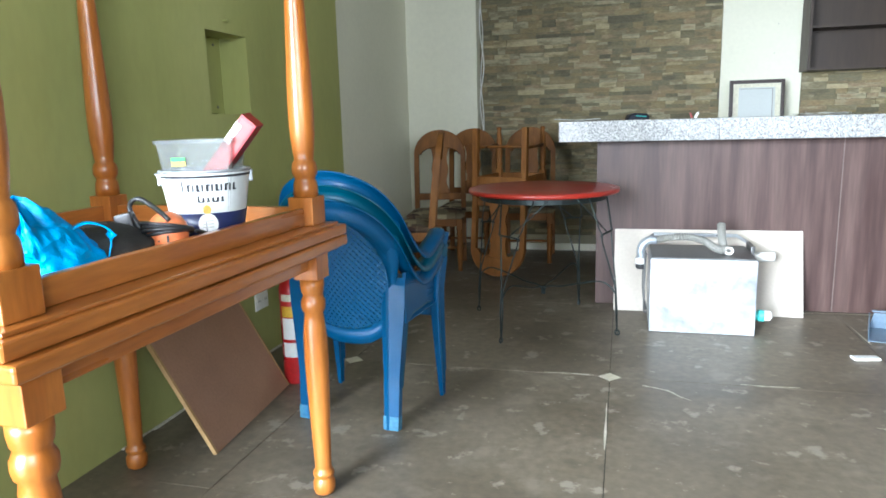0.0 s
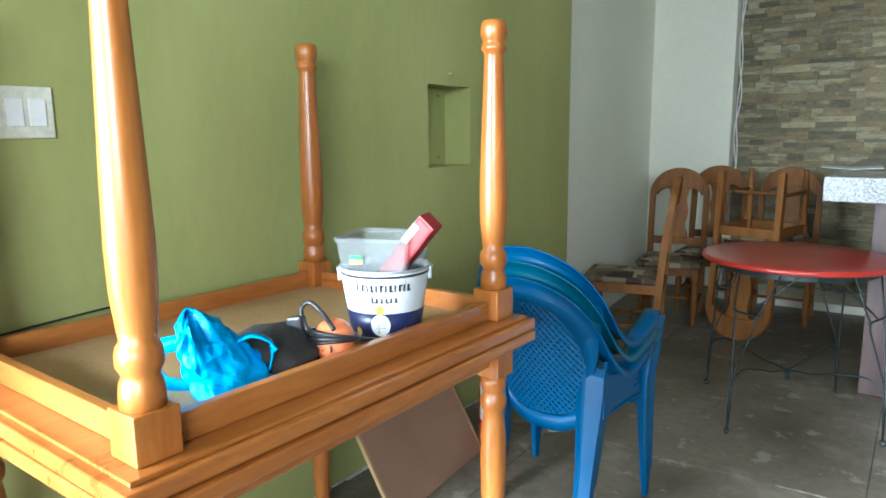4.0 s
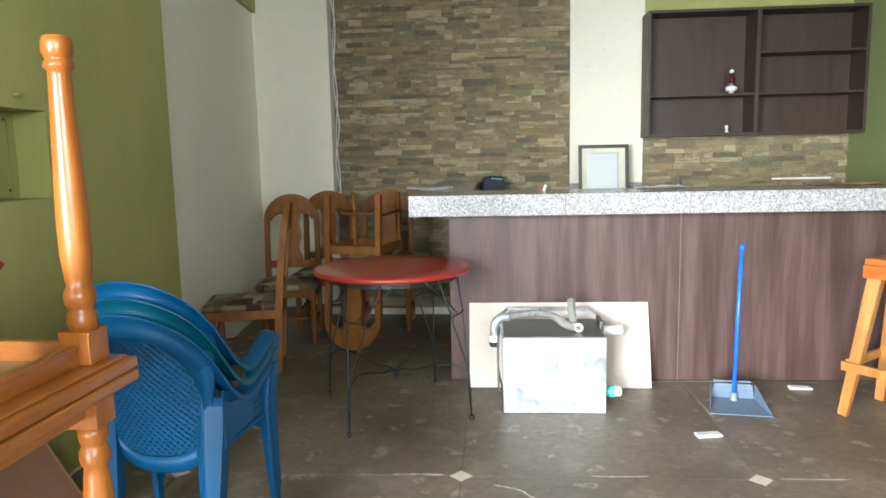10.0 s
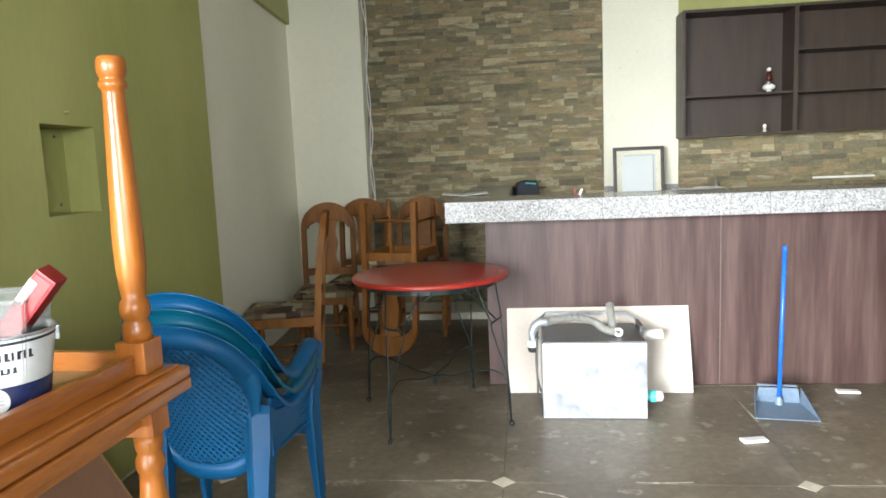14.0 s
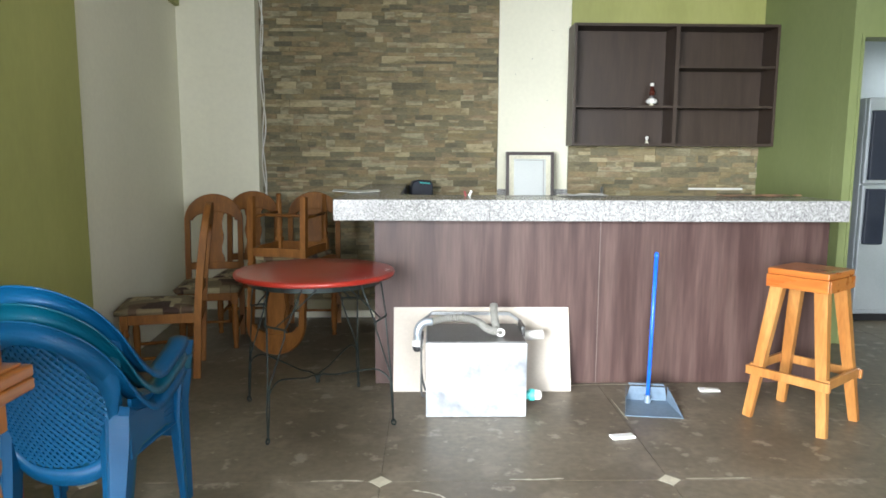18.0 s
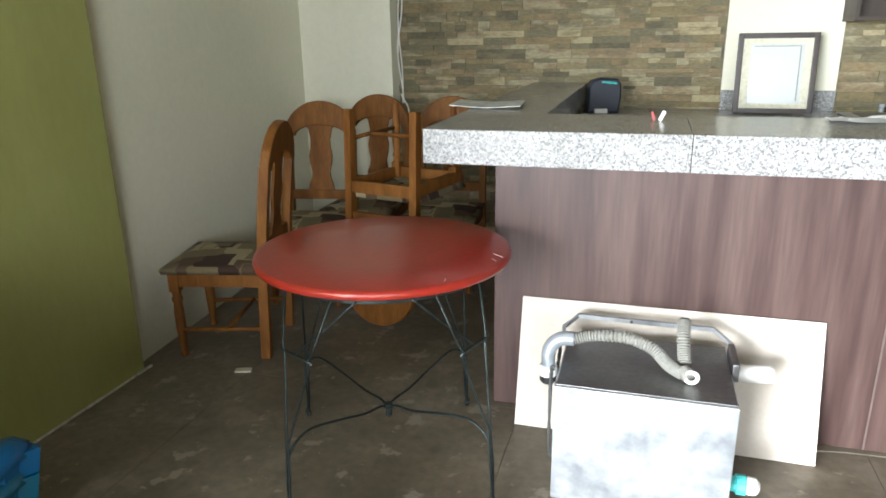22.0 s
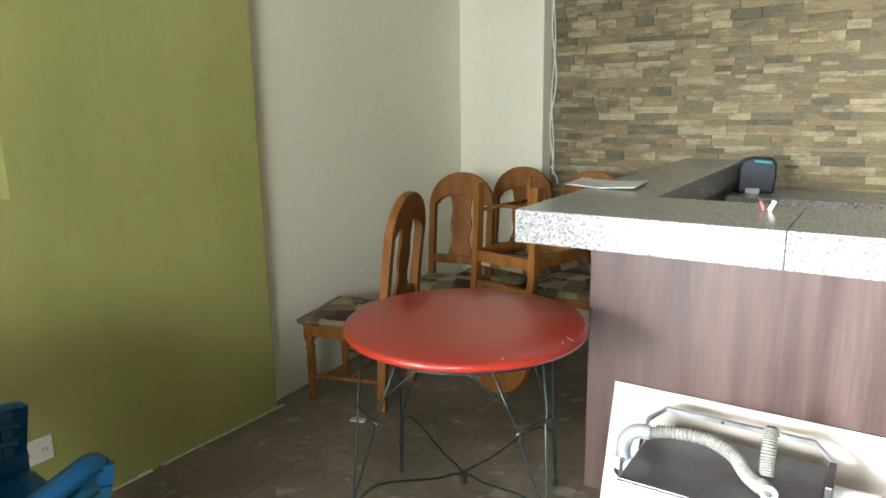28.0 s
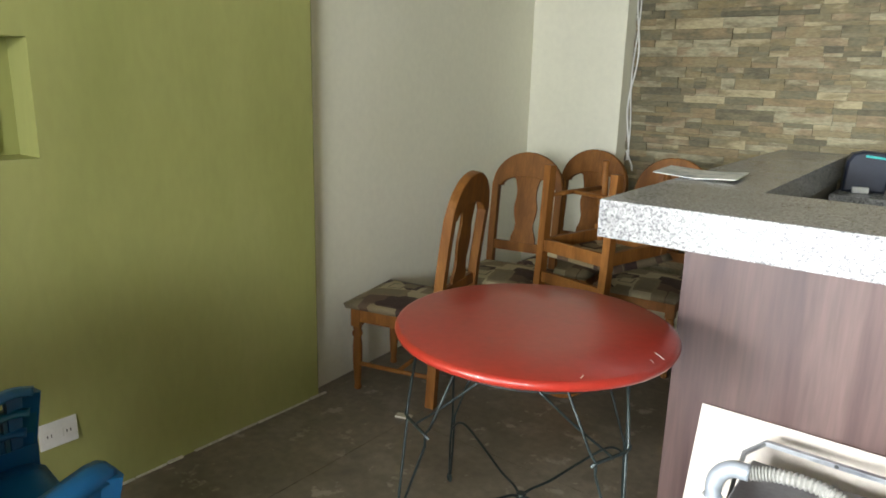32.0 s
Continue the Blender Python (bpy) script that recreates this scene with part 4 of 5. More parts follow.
def dining_chair(m, label):
    """Faces -y; the back stands at +y. Seat 0.43 m, back 1.055 m high."""
    n = thing("dining_chair", label, "chair", m, "wooden dining chairs")
    w = 0.187
    lean = lambda z: 0.19 + (0.075 * ((z - 0.43) / 0.62) ** 1.3 if z > 0.43 else -0.022 * (0.43 - z) / 0.43)
    for s in (-1, 1):
        pts = [(s * w, lean(z), z) for z in (0.003, 0.2, 0.43, 0.6, 0.75, 0.88)]
        part("back_post", sweep(pts, [(-0.019, -0.021), (0.019, -0.021), (0.019, 0.021), (-0.019, 0.021)], up=(0, 1, 0)), OAK, n)
        leg = part("front_leg", lathe(TURNED, 14, m=pose(s * (w - 0.012), -0.222, 0)), OAK, n, smooth=True)
        part("leg_block", box(s * (w - 0.012) - 0.023, s * (w - 0.012) + 0.023, -0.245, -0.199, 0.32, 0.402, 0.003), OAK, leg)
        part("side_stretcher", tube([(s * (w - 0.008), -0.222, 0.135), (s * w, 0.0, 0.14), (s * w, lean(0.14), 0.145)], 0.011), OAK, n, smooth=True)
        part("side_rail", box(s * (w - 0.003) - 0.012, s * (w - 0.003) + 0.012, -0.198, 0.172, 0.345, 0.403, 0.003), OAK, n)
    part("front_rail", box(-w + 0.036, w - 0.036, -0.241, -0.217, 0.345, 0.403, 0.003), OAK, n)
    part("rear_rail", box(-w + 0.02, w - 0.02, 0.182, 0.206, 0.345, 0.403, 0.003), OAK, n)
    part("cross_stretcher", tube([(-w, 0.0, 0.14), (0, 0.0, 0.143), (w, 0.0, 0.14)], 0.010), OAK, n, smooth=True)
    # crest: an arched board that carries the posts on over the top
    arc = lambda r, h, a: (r * math.cos(a), 0.86 + h * math.sin(a))
    outer = [arc(0.206, 0.195, math.pi * k / 20) for k in range(21)]
    inner = [arc(0.150, 0.06, math.pi * k / 14) for k in range(15)]
    tilt = pose(0, lean(0.86) + 0.001, 0.86, -7.5) @ Matrix.Translation((0, 0, -0.86))
    part("crest_rail", prism(outer + inner[::-1], 0.041, tilt, bevel=0.004), OAK, n)
    half = [(0.074, 0.552), (0.072, 0.58), (0.056, 0.62), (0.052, 0.66), (0.064, 0.71), (0.068, 0.75), (0.058, 0.80), (0.056, 0.84), (0.068, 0.90), (0.10, 0.93)]
    splat = half + [(-x, z) for x, z in reversed(half)]
    tilt = pose(0, lean(0.55), 0.55, -6.6) @ Matrix.Translation((0, 0, -0.55))
    part("splat", prism(splat, 0.014, tilt), OAK, n)
    part("lower_rail", box(-w + 0.018, w - 0.018, lean(0.52) - 0.012, lean(0.52) + 0.012, 0.50, 0.553, 0.003), OAK, n)
    seat = bmesh.new()
    bmesh.ops.create_grid(seat, x_segments=8, y_segments=8, size=0.5)
    low = bmesh.ops.extrude_face_region(seat, geom=seat.faces[:])
    for v in (g for g in low["geom"] if isinstance(g, bmesh.types.BMVert)):
        v.co.z = 1
    for v in seat.verts:
        edge = max(abs(v.co.x), abs(v.co.y)) * 2
        crown = (1 - edge ** 4) * 0.022 if v.co.z > 0.5 else 0
        wide = 0.208 + 0.012 * (0.5 - v.co.y) if v.co.z > 0.5 else 0.200
        v.co = Vector((v.co.x * 2 * wide, v.co.y * 2 * 0.222 - 0.048, (0.432 if v.co.z > 0.5 else 0.404) + crown))
    bmesh.ops.recalc_face_normals(seat, faces=seat.faces)
    part("cushion", seat, FABRIC, n, "patterned brown and cream fabric seat", smooth=True)
    return n


first = dining_chair(pose(-1.335, 4.535, 0, 0, 0, -77), "oak dining chair with patterned seat, turned towards the cream wall")
for m, label in (
    (pose(-1.285, 5.235, 0, 0, 0, 10), "oak dining chair with patterned seat beside the cream wall"),
    (pose(-1.14, 5.70, 0, 0, 0, 3), "oak dining chair pushed up to the column"),
    (pose(-0.63, 5.62, 0, 0, 0, 4), "oak dining chair standing by the bar's end"),
    (pose(-0.700, 5.10, 1.068, 180, 0, -13) , "oak dining chair stacked upside down, its back on the floor"),
):
    tagged(copy_thing(first, m), label)


# ---- stacked pine tables ----
def leg_profile(top):
    """A turned leg from foot to the block, top metres high."""
    p = [(0.022, 0.002), (0.0275, 0.006), (0.0305, 0.018), (0.0305, 0.038), (0.026, 0.051), (0.0235, 0.056), (0.029, 0.061), (0.0295, 0.073), (0.0235, 0.079), (0.0225, 0.088), (0.026, 0.2), (0.0305, 0.34), (0.0325, 0.43), (0.0315, 0.50),
         (0.027, 0.55), (0.0245, 0.572), (0.030, 0.579), (0.0325, 0.592), (0.0325, 0.608), (0.027, 0.620), (0.0255, 0.626), (0.0295, 0.634), (0.0315, 0.652), (0.0315, 0.675)]
    return [(r * 1.1, z * top / 0.675) for r, z in p]


def pine_table(m, label):
    """0.797 m high, 1.14 by 0.855 m; origin on the floor at its middle."""
    n = thing("pine_table", label, "table", m, "stacked pine tables")
    w, d, h = 0.4275, 0.57, 0.797
    top = part("top", box(-w, w, -d, d, h - 0.030, h, 0.007, segments=3), PINE_LONG, n)
    part("moulding", box(-w + 0.018, w - 0.018, -d + 0.018, d - 0.018, h - 0.038, h - 0.0301, 0.003), PINE_LONG, top)
    lx, ly = w - 0.083, d - 0.083
    for sx in (-1, 1):
        for sy in (-1, 1):
            leg = part("leg", lathe(leg_profile(h - 0.117), 24, m=pose(sx * lx, sy * ly, 0)), PINE, n, smooth=True)
            part("leg_block", box(sx * lx - 0.038, sx * lx + 0.038, sy * ly - 0.038, sy * ly + 0.038, h - 0.118, h - 0.0385, 0.003), PINE, leg)
    for s in (-1, 1):
        part("apron", box(s * lx - 0.011, s * lx + 0.011, -ly + 0.0385, ly - 0.0385, h - 0.088, h - 0.0385, 0.003), PINE_LONG, n)
        part("apron", box(-lx + 0.0385, lx - 0.0385, s * ly - 0.011, s * ly + 0.011, h - 0.088, h - 0.0385, 0.003), PINE_CROSS, n)
    part("underside", box(-lx + 0.012, lx - 0.012, -ly + 0.012, ly - 0.012, h - 0.0405, h - 0.0385), BARE_BOARD, n, "unvarnished underside")
    return n


TX, TY = -1.122, 1.416
low = pine_table(pose(TX, TY, 0.001, 0, 0, -1.2), "varnished orange pine table with turned legs beside the green wall")
tagged(copy_thing(low, pose(TX - 0.008, TY + 0.005, 1.597, 180, 0, -2.0)), "varnished pine table stacked upside down on another table")
DECK = 0.8407


# ---- clutter lying in the upturned table ----
def bucket():
    n = thing("ice_bucket", "white and navy printed metal ice bucket on the upturned table", "bucket", pose(-0.888, 1.597, DECK, 0, 0, 38) @ Matrix.Diagonal((0.79, 0.79, 0.95, 1)))
    rad = lambda z: 0.100 + 0.034 * z / 0.185
    part("body", lathe([(rad(0), 0), (rad(0.185), 0.185), (rad(0.185) - 0.003, 0.185), (rad(0.02) - 0.003, 0.01), (0.001, 0.008)], 40), BUCKET, n, smooth=True)
    part("navy_band", lathe([(rad(0.012) + 0.0008, 0.012), (rad(0.082) + 0.0008, 0.082), (rad(0.082) - 0.002, 0.082), (rad(0.012) - 0.002, 0.012)], 40), NAVY, n, "navy lower band", smooth=True)
    part("rim_shadow_line", lathe([(rad(0.170) + 0.0006, 0.170), (rad(0.176) + 0.0006, 0.176), (rad(0.176) - 0.002, 0.176), (rad(0.170) - 0.002, 0.170)], 40), DARK_PRINT, n)
    part("rim", tube([(rad(0.185) * math.cos(a), rad(0.185) * math.sin(a), 0.185) for a in (2 * math.pi * k / 40 for k in range(40))], 0.0035, k=6, closed=True), STEEL, n, smooth=True)
    pts = smooth_path([(-0.137, 0, 0.17), (-0.142, 0.02, 0.178), (-0.10, 0.108, 0.150), (0.0, 0.146, 0.135), (0.10, 0.108, 0.150), (0.142, 0.02, 0.178), (0.137, 0, 0.17)])
    part("bail_handle", tube(pts, 0.0025, k=6), STEEL, n, "thin wire bail", smooth=True)
    for s in (-1, 1):
        part("lug", box(s * 0.134 - 0.006, s * 0.134 + 0.006, -0.018, 0.018, 0.15, 0.182, 0.003), STEEL, n)

    def wrap(rows, lift, mat, name):
        """Bars (angle, width, low, high) laid round the bucket's face."""
        bm = bmesh.new()
        for a, wd, z0, z1 in rows:
            quad = []
            for z, side in ((z0, -1), (z0, 0), (z0, 1), (z1, 1), (z1, 0), (z1, -1)):
                r, t = rad(z) + lift, radians(a) + side * wd / 2 / rad(z)
                quad.append(bm.verts.new((r * math.cos(t), r * math.sin(t), z)))
            bm.faces.new((quad[0], quad[1], quad[4], quad[5]))
            bm.faces.new((quad[1], quad[2], quad[3], quad[4]))
        return part(name, bm, mat, n)

    # the maker's name as one large round mark and a run of plain strokes, with a second shorter run below
    for k in range(12):
        a = -126 + 6.1 * k + (2.0 if k else 0)
        wrap([(a, 0.0078 if k % 2 else 0.0052, 0.137, 0.155 if k else 0.165)], 0.0012, DARK_PRINT, "dark_print")
    wrap([(-117 + 12.2 * k, 0.012, 0.137 if k % 2 else 0.151, 0.141 if k % 2 else 0.155) for k in range(6)], 0.0014, DARK_PRINT, "dark_print")
    wrap([(-106 + 6.4 * k, 0.0062, 0.110, 0.1225 if k else 0.127) for k in range(6)], 0.0012, DARK_PRINT, "dark_print")
    wrap([(-103 + 9.6 * k, 0.010, 0.110, 0.1135) for k in range(4)], 0.0014, DARK_PRINT, "dark_print")

    def spot(angle, z, size, lift, mat, name, points=18, star=0.0):
        """A round or star-shaped patch laid on the bucket's face."""
        bm = bmesh.new()
        ring = []
        for k in range(points):
            a = 2 * math.pi * k / points
            q = size * (1 - star * (k % 2))
            h = z + q * math.sin(a)
            r, t = rad(h) + lift, radians(angle) + q * math.cos(a) / rad(h)
            ring.append(bm.verts.new((r * math.cos(t), r * math.sin(t), h)))
        bm.faces.new(ring)
        part(name, bm, mat, n)

    spot(-96, 0.092, 0.013, 0.0016, GOLD, "gold_emblem", 14, 0.15)
    for angle in (-134, -58):
        spot(angle, 0.034, 0.012, 0.0016, GOLD, "gold_emblem", 16, 0.3)
    spot(-96, 0.054, 0.028, 0.0022, PAPER, "round_badge")
    wrap([(-96, 0.03, z, z + 0.003) for z in (0.046, 0.054, 0.062)], 0.0032, GREY_PLASTER, "badge_print")
    # cloudy tub standing in the bucket
    tub = thing("plastic_tub", "cloudy clear plastic tub standing in the metal bucket", "tub", pose(-0.888, 1.597, DECK + 0.078, 0, 0, 20) @ Matrix.Diagonal((0.87, 0.87, 1.08, 1)))
    half, hh = 0.098, 0.155
    for sx, sy in ((1, 0), (-1, 0), (0, 1), (0, -1)):
        bm = box(sx * half - (0.002 if sx else half - 0.004), sx * half + (0.002 if sx else half - 0.004), sy * half - (0.002 if sy else half - 0.004), sy * half + (0.002 if sy else half - 0.004), 0, hh)
        for v in bm.verts:
            k = 0.76 + 0.24 * v.co.z / hh
            v.co.x *= k
            v.co.y *= k
        part("wall", bm, CLEAR, tub)
    part("floor", box(-0.072, 0.072, -0.072, 0.072, 0.0, 0.003), CLEAR, tub)
    lip = [(half * sx, half * sy, hh) for sx, sy in ((1, 1), (-1, 1), (-1, -1), (1, -1))]
    part("lip", sweep(smooth_path([lip[0], ((lip[0][0] + lip[1][0]) / 2, lip[0][1], hh), lip[1], (lip[1][0], 0, hh), lip[2], (0, lip[2][1], hh), lip[3], (lip[3][0], 0, hh)], 4, True), [(-0.005, -0.004), (0.005, -0.004), (0.005, 0.004), (-0.005, 0.004)], closed=True), CLEAR, tub)
    part("sticker", box(-0.062, -0.026, -0.0965, -0.0945, 0.113, 0.1215), GREEN_LABEL, tub, "green sticker")
    part("sticker", box(-0.062, -0.026, -0.0960, -0.0940, 0.104, 0.1125), YELLOW, tub, "yellow sticker")
    carton = thing("red_carton", "long red carton sticking out of the clear tub", "carton", pose(-0.905, 1.582, DECK + 0.108, 8, 42, 10) @ Matrix.Scale(0.93, 4))
    part("carton", box(-0.024, 0.024, -0.022, 0.022, 0, 0.27, 0.002), RED_BOX, carton)
    part("pale_face", box(-0.018, 0.018, -0.0236, -0.0222, 0.012, 0.262), PINK_BOX, carton)
    part("label", box(-0.0252, -0.0242, -0.018, 0.018, 0.18, 0.25), PAPER, carton, "white label")
    part("label", box(-0.0235, -0.006, -0.0246, -0.0238, 0.185, 0.245), PAPER, carton, "white label")
    part("print", bars([(-0.02, -0.004, 0.03 + 0.034 * k, 0.044 + 0.034 * k) for k in range(6)], pose(0.002, -0.0238, 0.0), 0.0008), RED_BOX, carton)


bucket()


def plastic_bag():
    """A slumped carrier bag: a leaning cone of folds on a spread foot."""
    n = thing("plastic_bag", "crumpled bright blue plastic carrier bag on the upturned table", "bag", pose(-0.92, 1.15, DECK, 0, 0, 0))
    bm = bmesh.new()
    rows, turns = 34, 110
    rnd = random.Random(17)
    ridges = [(rnd.uniform(0, 2 * math.pi), rnd.uniform(0.05, 0.15), rnd.uniform(-2.5, 2.5), rnd.uniform(0.10, 0.35)) for _ in range(9)]
    grid = []
    for j in range(rows + 1):
        h = j / rows
        ring = []
        for k in range(turns):
            a = 2 * math.pi * k / turns
            fold = 0.42 * noise.noise(Vector((1.6 * math.cos(a), 1.6 * math.sin(a), 2.4 * h)))
            for at, high, twist, wide in ridges:
                d = (a - at - twist * h + math.pi) % (2 * math.pi) - math.pi
                fold += high * max(0.0, 1 - abs(d) / wide) * (0.35 + h)
            r = (1 - h ** 2.6) ** 0.6 * (0.80 + 0.9 * fold * (0.35 + 0.65 * h))
            z = 0.160 * h * (1 + 0.16 * math.sin(2 * a + 0.6) * (1 - h)) + 0.012 * noise.noise(Vector((3 * math.cos(a), 3 * math.sin(a), 5 * h)))
            ring.append(bm.verts.new((0.074 * r * (1 - 0.35 * h) * math.cos(a) - 0.068 * h + 0.022, 0.100 * r * (1 - 0.35 * h) * math.sin(a) + 0.022 - 0.055 * h, max(0.001, z))))
        grid.append(ring)
    for lo, hi in zip(grid, grid[1:]):
        for k in range(turns):
            bm.faces.new((lo[k], lo[(k + 1) % turns], hi[(k + 1) % turns], hi[k]))
    bm.faces.new(list(reversed(grid[0])))
    bmesh.ops.remove_doubles(bm, verts=bm.verts, dist=0.0004)
    bm.normal_update()
    for v in bm.verts:
        q = v.co
        crease = 0.014 * (0.35 - abs(noise.noise(q * 15))) + 0.006 * (0.35 - abs(noise.noise(q * 38 + Vector((3, 1, 7)))))
        v.co = q + v.normal * crease * min(1.0, q.z / 0.02)
    bmesh.ops.triangulate(bm, faces=bm.faces)
    part("bag", bm, BAG, n)
    flat = [(-0.015, -0.0015), (0.015, -0.0015), (0.015, 0.0015), (-0.015, 0.0015)]
    part("handle_loop", sweep(smooth_path([(-0.050, -0.036, 0.098), (-0.090, -0.064, 0.088), (-0.104, -0.074, 0.052), (-0.085, -0.058, 0.016), (-0.045, -0.028, 0.006)]), flat, up=(0, 1, 0)), BAG, n, smooth=True)
    part("handle_loop", sweep(smooth_path([(0.008, 0.015, 0.088), (0.034, 0.048, 0.104), (0.058, 0.078, 0.082), (0.052, 0.074, 0.034)]), flat, up=(0, 0, 1)), BAG, n, smooth=True)


plastic_bag()
n = thing("black_bag", "slumped black cloth pouch on the upturned table", "pouch", pose(-0.945, 1.29, DECK))
bm = bmesh.new()
bmesh.ops.create_icosphere(bm, subdivisions=3, radius=1)
for v in bm.verts:
    p = v.co.copy()
    k = 1 + 0.2 * noise.noise(p * 2.5)
    v.co = Vector((p.x * 0.10 * k, p.y * 0.112 * k, max(0, 0.033 + p.z * 0.055 * k)))
part("pouch", bm, BLACK_CLOTH, n, smooth=True)
part("drawstring_tag", box(0.05, 0.085, -0.10, -0.085, 0.0, 0.02, 0.003), WHITE_PLASTIC, n)
n = thing("extension_cord", "orange extension socket wrapped with its black cord", "extension cord", pose(-0.846, 1.378, DECK + 0.012, 0, 0, 10))
bm = bmesh.new()
bmesh.ops.create_uvsphere(bm, u_segments=20, v_segments=12, radius=1)
for v in bm.verts:
    v.co = Vector((v.co.x * 0.044, v.co.y * 0.044, 0.042 + v.co.z * 0.048))
part("reel", bm, ORANGE, n, smooth=True)
for k in range(4):
    z = 0.040 + 0.006 * k
    pts = [((0.0475 + 0.004 * (k % 2)) * math.cos(a), (0.0475 + 0.003 * (k % 2)) * math.sin(a), z + 0.013 * math.sin(a + 2.4 + 0.35 * k)) for a in (2 * math.pi * j / 24 for j in range(24))]
    part("cord_turn", tube(pts, 0.0045, k=6, closed=True), BLACK, n, smooth=True)
part("cord_loop", tube(smooth_path([(-0.05, -0.02, 0.055), (-0.075, -0.01, 0.10), (-0.06, 0.0, 0.118), (-0.02, -0.01, 0.10), (0.02, -0.03, 0.075)]), 0.0055, k=6), BLACK, n, smooth=True)
part("cord_loop", tube(smooth_path([(-0.05, -0.03, 0.05), (-0.09, -0.03, 0.06), (-0.105, -0.02, 0.045), (-0.07, -0.02, 0.035)]), 0.0055, k=6), BLACK, n, smooth=True)
part("cord_tail", tube(smooth_path([(0.05, 0.02, 0.045), (0.055, 0.07, 0.03), (0.05, 0.13, 0.012), (0.03, 0.19, 0.006)]), 0.005, k=6), BLACK, n, smooth=True)
for k in range(2):
    part("under_coil", tube([((0.055 + 0.008 * k) * math.cos(a), (0.05 + 0.008 * k) * math.sin(a), -0.006 + 0.009 * k) for a in (2 * math.pi * j / 24 for j in range(24))], 0.0055, k=6, closed=True), BLACK, n, smooth=True)
part("plug", box(-0.085, -0.045, -0.03, -0.005, 0.055, 0.105, 0.006), BLACK, n, at=pose(0, 0, 0, 0, -12))
for x in (-0.02, 0.0, 0.02):
    part("slot", box(x - 0.002, x + 0.002, -0.0428, -0.0405, 0.030, 0.044), BLACK, n)

# ---- leaning board and extinguisher under the tables ----
n = thing("leaning_board", "brown hardboard sheet with pale edges leaning on the green wall", "board", pose(-1.265, 2.362, 0.003, 0, 0, 4.6) @ pose(0, 0, 0, 0, -29))
part("sheet", box(-0.012, 0, -0.31, 0.31, 0, 0.62), BROWN_BOARD, n)
part("edge_strip", box(-0.0125, 0.0015, -0.322, -0.3105, 0, 0.62), BARE_BOARD, n, "pale wooden edge")
part("edge_strip", box(-0.0125, 0.0015, 0.3105, 0.322, 0, 0.62), BARE_BOARD, n, "pale wooden edge")
n = thing("fire_extinguisher", "red fire extinguisher with paper labels standing by the wall", "extinguisher", pose(-1.278, 2.75, 0.001, 0, 0, -25))
part("cylinder", lathe([(0.058, 0), (0.062, 0.01), (0.062, 0.42), (0.054, 0.455), (0.03, 0.485), (0.02, 0.50)], 28), FIRE_RED, n, smooth=True)
for z0, z1, mat, label in ((0.305, 0.352, YELLOW, "yellow label"), (0.125, 0.19, PAPER, "white inspection label"), (0.205, 0.30, PAPER, "white instruction label"), (0.375, 0.405, CREAM_MAT, "cream label")):
    bm = bmesh.new()
    ring = [[bm.verts.new((0.0632 * math.cos(a), 0.0632 * math.sin(a), z)) for a in (radians(-95 + 10 * k) for k in range(9))] for z in (z0, z1)]
    for k in range(8):
        bm.faces.new((ring[0][k], ring[0][k + 1], ring[1][k + 1], ring[1][k]))
    part("label", bm, mat, n, label)
part("valve", lathe([(0.018, 0.50), (0.02, 0.53), (0.012, 0.55)], 12), STEEL_DARK, n)
part("lever", box(-0.015, 0.10, -0.012, 0.012, 0.55, 0.562, 0.003), BLACK, n, at=pose(0, 0, 0, 0, -8))
part("lever", box(-0.015, 0.09, -0.012, 0.012, 0.528, 0.538, 0.003), BLACK, n)
part("hose", tube(smooth_path([(-0.01, 0.015, 0.52), (-0.06, 0.03, 0.50), (-0.085, 0.03, 0.36), (-0.078, 0.02, 0.15)]), 0.009), BLACK, n, smooth=True)


